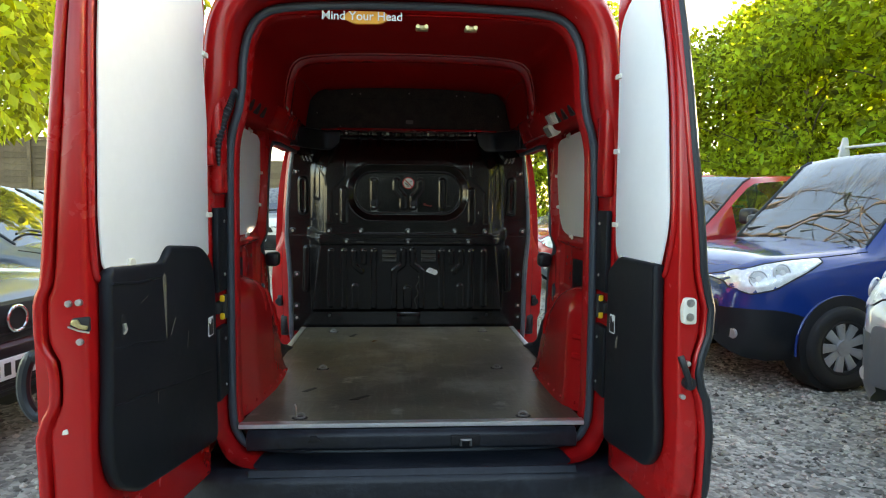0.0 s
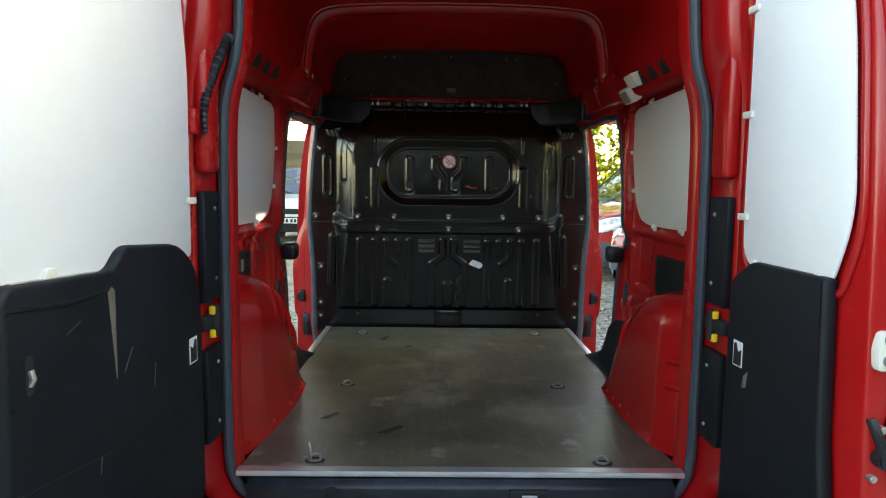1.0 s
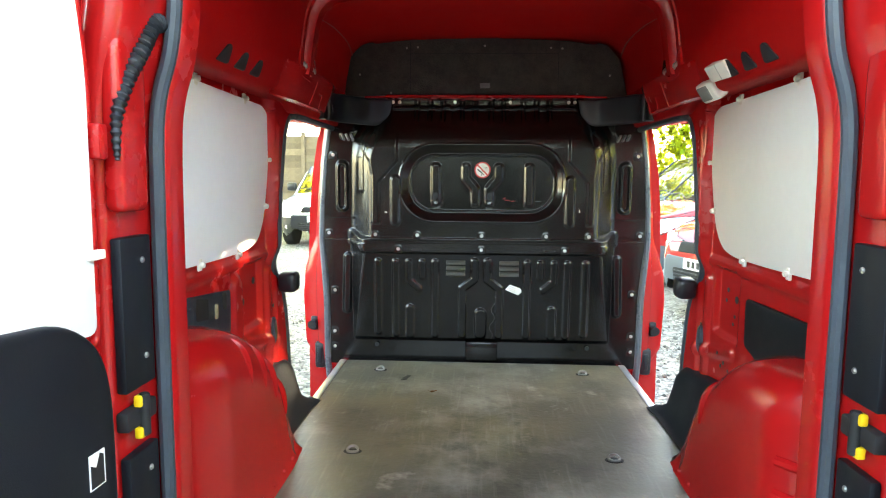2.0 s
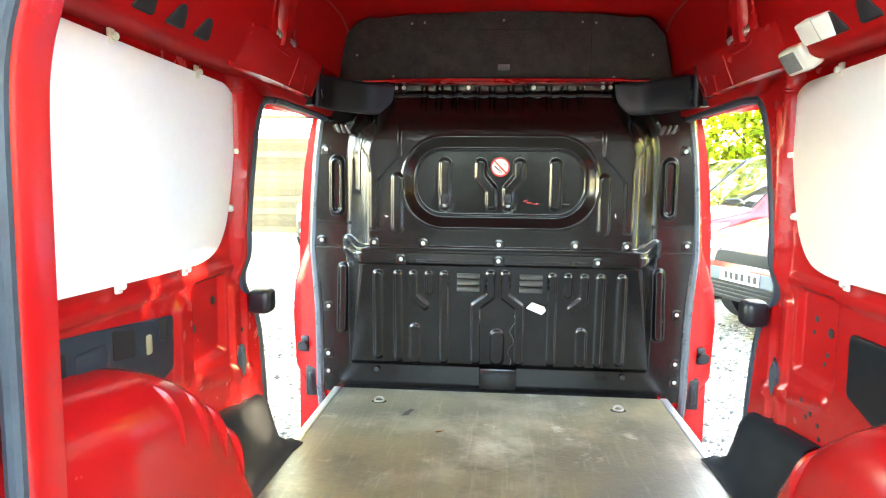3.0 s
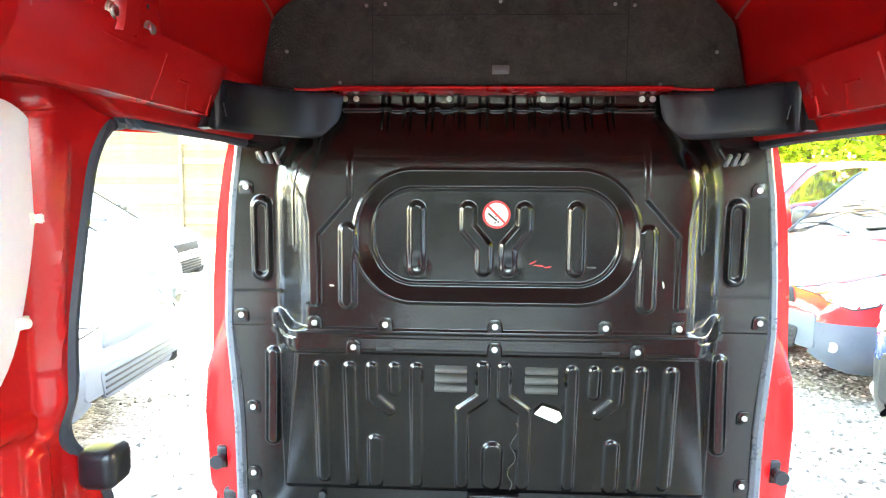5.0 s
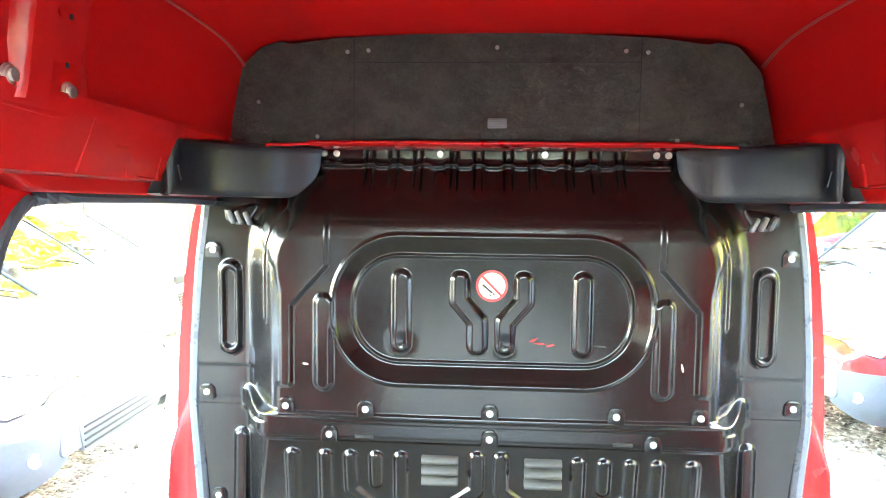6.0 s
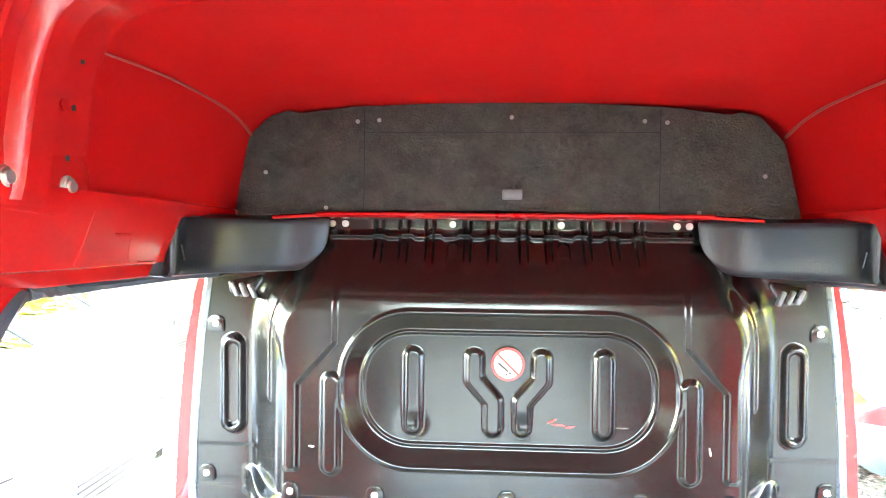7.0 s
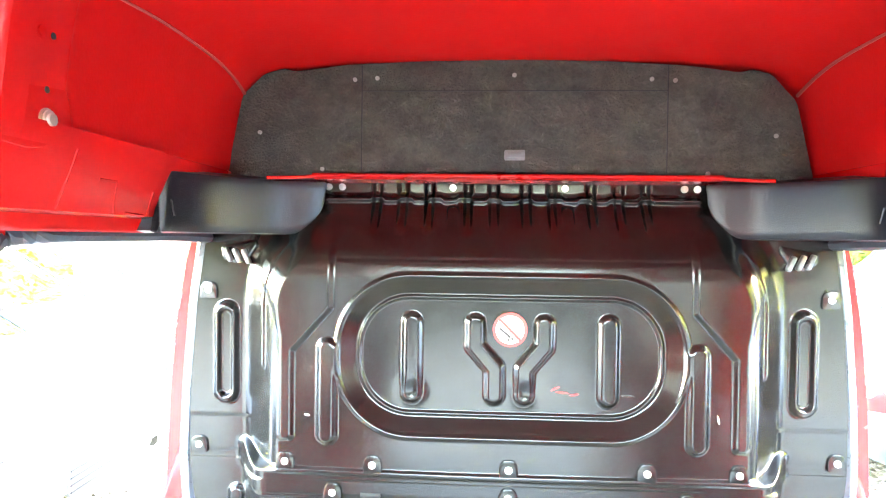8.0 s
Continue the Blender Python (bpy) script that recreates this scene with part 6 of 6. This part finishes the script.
        for q in range(6):
            part("slat", box(-0.006, 0.004, -0.50, 0.50, nose - 0.335 + q * 0.045, nose - 0.327 + q * 0.045, 0.002), PLASTIC, g2)
        bd = part("badge", cyl((-0.01, 0, nose - 0.08), (0.012, 0, nose - 0.08), 0.062, 24, 0.006), DARK, g2, "round chrome badge")
        part("ring", tube([(0.012, 0.066 * math.cos(a), nose - 0.08 + 0.066 * math.sin(a)) for a in np.linspace(0, math.tau, 28, endpoint=False)], 0.009, 8, closed=True), CHROME, bd)
    if bars:
        pl_ = part("number_plate", box(0.008, 0.024, -0.26, 0.26, plate_z, plate_z + 0.11, 0.004), WHITE, v, "white number plate")
        for q in range(6):
            yq = -0.19 + q * 0.074 + (0.02 if q > 3 else 0)
            part("plate_bar", box(0.024, 0.0255, yq, yq + 0.045, plate_z + 0.022, plate_z + 0.088), PRINT, pl_)
    for s in (-1, 1):
        lamp_s = [0.05 + 0.63 * q / 15 for q in range(16)]

        def level(a, z):
            zs = [p[1] for p in section(a)]
            return interp(z, [max(zs[:q + 1]) + 1e-6 * q for q in range(len(zs))], list(range(len(zs))))
        lo = [level(a, nose + interp(a, (0.05, 0.12, 0.28, 0.45, 0.68), (-0.12, -0.165, -0.125, -0.035, 0.072))) for a in lamp_s]
        hi = [level(a, nose + interp(a, (0.05, 0.12, 0.28, 0.45, 0.68), (-0.06, 0.0, 0.060, 0.085, 0.100))) for a in lamp_s]
        lens = [[skin(a, l + (h - l) * q / 6, s, 0.010 if 0 < q < 6 and 0 < j < len(lamp_s) - 1 else 0.001) for q in range(7)] for j, (a, l, h) in enumerate(zip(lamp_s, lo, hi))]
        hbm = sheet(lens)
        bmesh.ops.recalc_face_normals(hbm, faces=hbm.faces)
        h = part("headlight", hbm, LIGHTG, v, "clear swept-back headlight", angle=60)
        rim_line = [r[0] for r in lens] + lens[-1][1:] + [r[-1] for r in lens[-2::-1]] + lens[0][-2:0:-1]
        part("lamp_gap", tube(rim_line, 0.006, 6, closed=True), DARK, h)
        for a, rr in ((0.19, 0.060), (0.34, 0.062)):
            c = skin(a, interp(a, lamp_s, lo) * 0.5 + interp(a, lamp_s, hi) * 0.5, s, 0.010)
            nrm = (skin(a, 9.0, s, 0.05) - skin(a, 9.0, s, 0.0)).normalized()
            ea = nrm.cross(Vector((0, 0, 1))).normalized()
            eb = ea.cross(nrm)
            part("reflector", merge(tube([c + (ea * math.cos(q) + eb * math.sin(q)) * rr for q in np.linspace(0, math.tau, 24, endpoint=False)], 0.007, 6, closed=True), cyl(c - nrm * 0.01, c + nrm * 0.003, rr * 0.8, 20, 0.002)), RIM, h, angle=60)
            part("bulb", cyl(c, c + nrm * 0.012, rr * 0.34, 14, 0.004), WHITE, h)
        # shut lines of bonnet, wing and door, and the seal of the windscreen
        part("bonnet_gap", tube([skin(a, 16.2, s, 0.001) for a in np.linspace(0.24, cowl - 0.02, 9)], 0.0045, 5), DARK, v)
        part("door_gap", tube([skin(cowl + 0.38, t, s, 0.001) for t in np.linspace(2.5, 11.8, 10)], 0.005, 5), DARK, v)
        part("screen_seal", tube([skin(a, 18.0, s, 0.003) for a in np.linspace(cowl + 0.02, roof_at - 0.01, 8)], 0.012, 6), SEALBLACK, v)
        part("fog_light", cyl((-0.16, s * hw * 0.74, 0.40), (-0.050, s * hw * 0.77, 0.40), 0.042, 18, 0.008), RIM, v)
        mir = part("mirror", bake(box(-0.07, 0.07, -0.10, 0.10, -0.09, 0.09, 0.045, 3), Matrix.Translation((-cowl - 0.42, s * (hw + 0.10), bonnet + 0.12))), PLASTIC, v, "black door mirror")
        part("arch_trim", tube([(-0.82 + 0.38 * math.cos(a), s * (hw * 0.985), 0.31 + 0.38 * math.sin(a)) for a in np.linspace(-0.15, math.pi + 0.15, 22)], 0.010, 8), paint, v)
        for wx in (-0.82, -L + 0.85):
            part("arch_well", cyl((wx, s * hw * 0.80, 0.33), (wx, s * (hw + 0.004), 0.33), 0.365, 30), DARK, v)
            wheel(v, wx, s * (hw - 0.055), s)
        part("wiper", tube(smooth_line([(-cowl - 0.02, s * 0.35 + 0.25, bonnet + 0.045), (-cowl - 0.10, s * 0.35 - 0.05, bonnet + 0.105), (-cowl - 0.06, s * 0.35 - 0.32, bonnet + 0.085)], 4), 0.010, 6), PLASTIC, v)
        part("door_handle", box(-2.12, -1.94, s * hw - 0.03, s * hw + 0.03, bonnet - 0.12, bonnet - 0.085, 0.010), PLASTIC, v)
        part("seat", box(-2.25, -2.05, s * 0.40 - 0.22, s * 0.40 + 0.22, 0.5, H - 0.42, 0.06, 3), CABIN, v)
    part("dashboard", box(-cowl - 0.72, -cowl - 0.12, -hw * 0.86, hw * 0.86, bonnet - 0.25, bonnet - 0.03, 0.04), CABIN, v)
    if rack:
        for s in (-1, 1):
            part("rack_post", prism(rounded([(-roof_at - 0.46, H - 0.06), (-roof_at - 0.30, H - 0.06), (-roof_at - 0.36, H + 0.20), (-roof_at - 0.41, H + 0.20)], 0.01), "y", s * 0.70 - 0.012, s * 0.70 + 0.012, 0.004), RACK, v, "pale grey rack post")
        part("rack_bar", cyl((-roof_at - 0.385, -0.78, H + 0.10), (-roof_at - 0.385, 0.78, H + 0.10), 0.014, 10), RACK, v, "pale roof rack bar")
    v.matrix_basis = pose(at[0], at[1], 0, 0, 0, heading)
    return v


def paint(name, c, metal=0.0):
    return mat(name, c, 0.14, metal=metal, coat=0.8, vary=0.06, scale=2, dirt=(0.25, 0.24, 0.22), dirt_amount=0.04, dirt_scale=2)


BLUE, CARRED, SILVER, GREY, WHITEP = paint("blue_paint", (0.002, 0.030, 0.19)), paint("car_red", (0.45, 0.02, 0.02)), paint("silver_paint", (0.42, 0.46, 0.50), 0.2), paint("grey_blue_paint", (0.15, 0.18, 0.21), 0.15), paint("white_paint", (0.78, 0.79, 0.78))
vehicle("small_van", BLUE, (2.25, 3.02), 188, "deep blue small van parked nose-out on gravel", bonnet=1.04, nose=0.862, cowl=1.12, roof_at=1.88, H=1.83, rack=True)
vehicle("small_van", CARRED, (2.2, 5.3), 198, "red small van with a grey bumper, parked on gravel", nose=0.84, H=1.72, bump=GREYPL)
vehicle("large_van", SILVER, (2.58, 0.50), 184, "silver van parked at the row's end", H=1.95, nose=0.92, bonnet=1.2, dark_bumper=False, bump=GREYPL)
vehicle("small_van", CARRED, (1.95, 8.0), 188, "red small van parked further along the row", nose=0.84, bump=GREYPL)
vehicle("small_van", BLUE, (2.2, 10.7), 188, "blue small van parked further down the row")
vehicle("hatchback", GREY, (-2.08, 1.25), -10, "dark blue-grey hatchback with a round chrome badge", H=1.5, bonnet=0.98, nose=0.80, panel=False, badge=True, bump=PLASTIC, L=3.6, plate_z=0.415)
vehicle("hatchback", GREY, (-2.12, 3.85), 2, "grey-blue hatchback parked nose-out on gravel", bars=False, grille=GREYPL, bump=GREYPL, H=1.5, bonnet=0.98, nose=0.78, panel=False, dark_bumper=False)
vehicle("hatchback", WHITEP, (-3.15, 6.1), 0, "white hatchback parked nose-out on gravel", bars=False, grille=GREYPL, H=1.5, bonnet=0.98, nose=0.80, panel=False, dark_bumper=False)
vehicle("hatchback", SILVER, (-3.85, 8.4), 2, "pale silver hatchback in the far row", H=1.5, bonnet=0.98, nose=0.78, panel=False, dark_bumper=False)
vehicle("small_van", WHITEP, (-3.1, 11.4), -92, "white van facing the yard, before the boards", H=1.66, nose=0.86, bonnet=1.05, L=3.4)

# ---- the red van's wheels and closed cab ----
for s in (-1, 1):
    for y in (0.42, 3.15):
        wheel(van, 0, -s * 0.80, -s).matrix_basis = pose(0, y, 0, 0, 0, 90)
rows = []
for y, w, top in ((1.905, 0.85, 2.07), (2.25, 0.85, 2.03), (2.6, 0.84, 1.85), (2.95, 0.83, 1.35), (3.1, 0.82, 1.15), (3.5, 0.82, 1.06), (3.8, 0.77, 0.92), (3.95, 0.66, 0.72), (4.0, 0.55, 0.6)):
    row = []
    for k in range(25):
        a = math.pi * k / 24
        c, sn = math.cos(a), math.sin(a)
        row.append((w * math.copysign(abs(c) ** 0.45, c) if abs(c) > 1e-6 else 0.0, y, 0.30 + (top - 0.30) * sn ** 0.45 if sn > 1e-6 else 0.30))
    rows.append(row)
cab = sheet(rows)
cab.verts.ensure_lookup_table()
cab.faces.new(list(cab.verts)[-25:])
cab.faces.new(list(cab.verts)[:25])
part("cab_shell", cab, RED, van, "closed red cab beyond the bulkhead", angle=50)
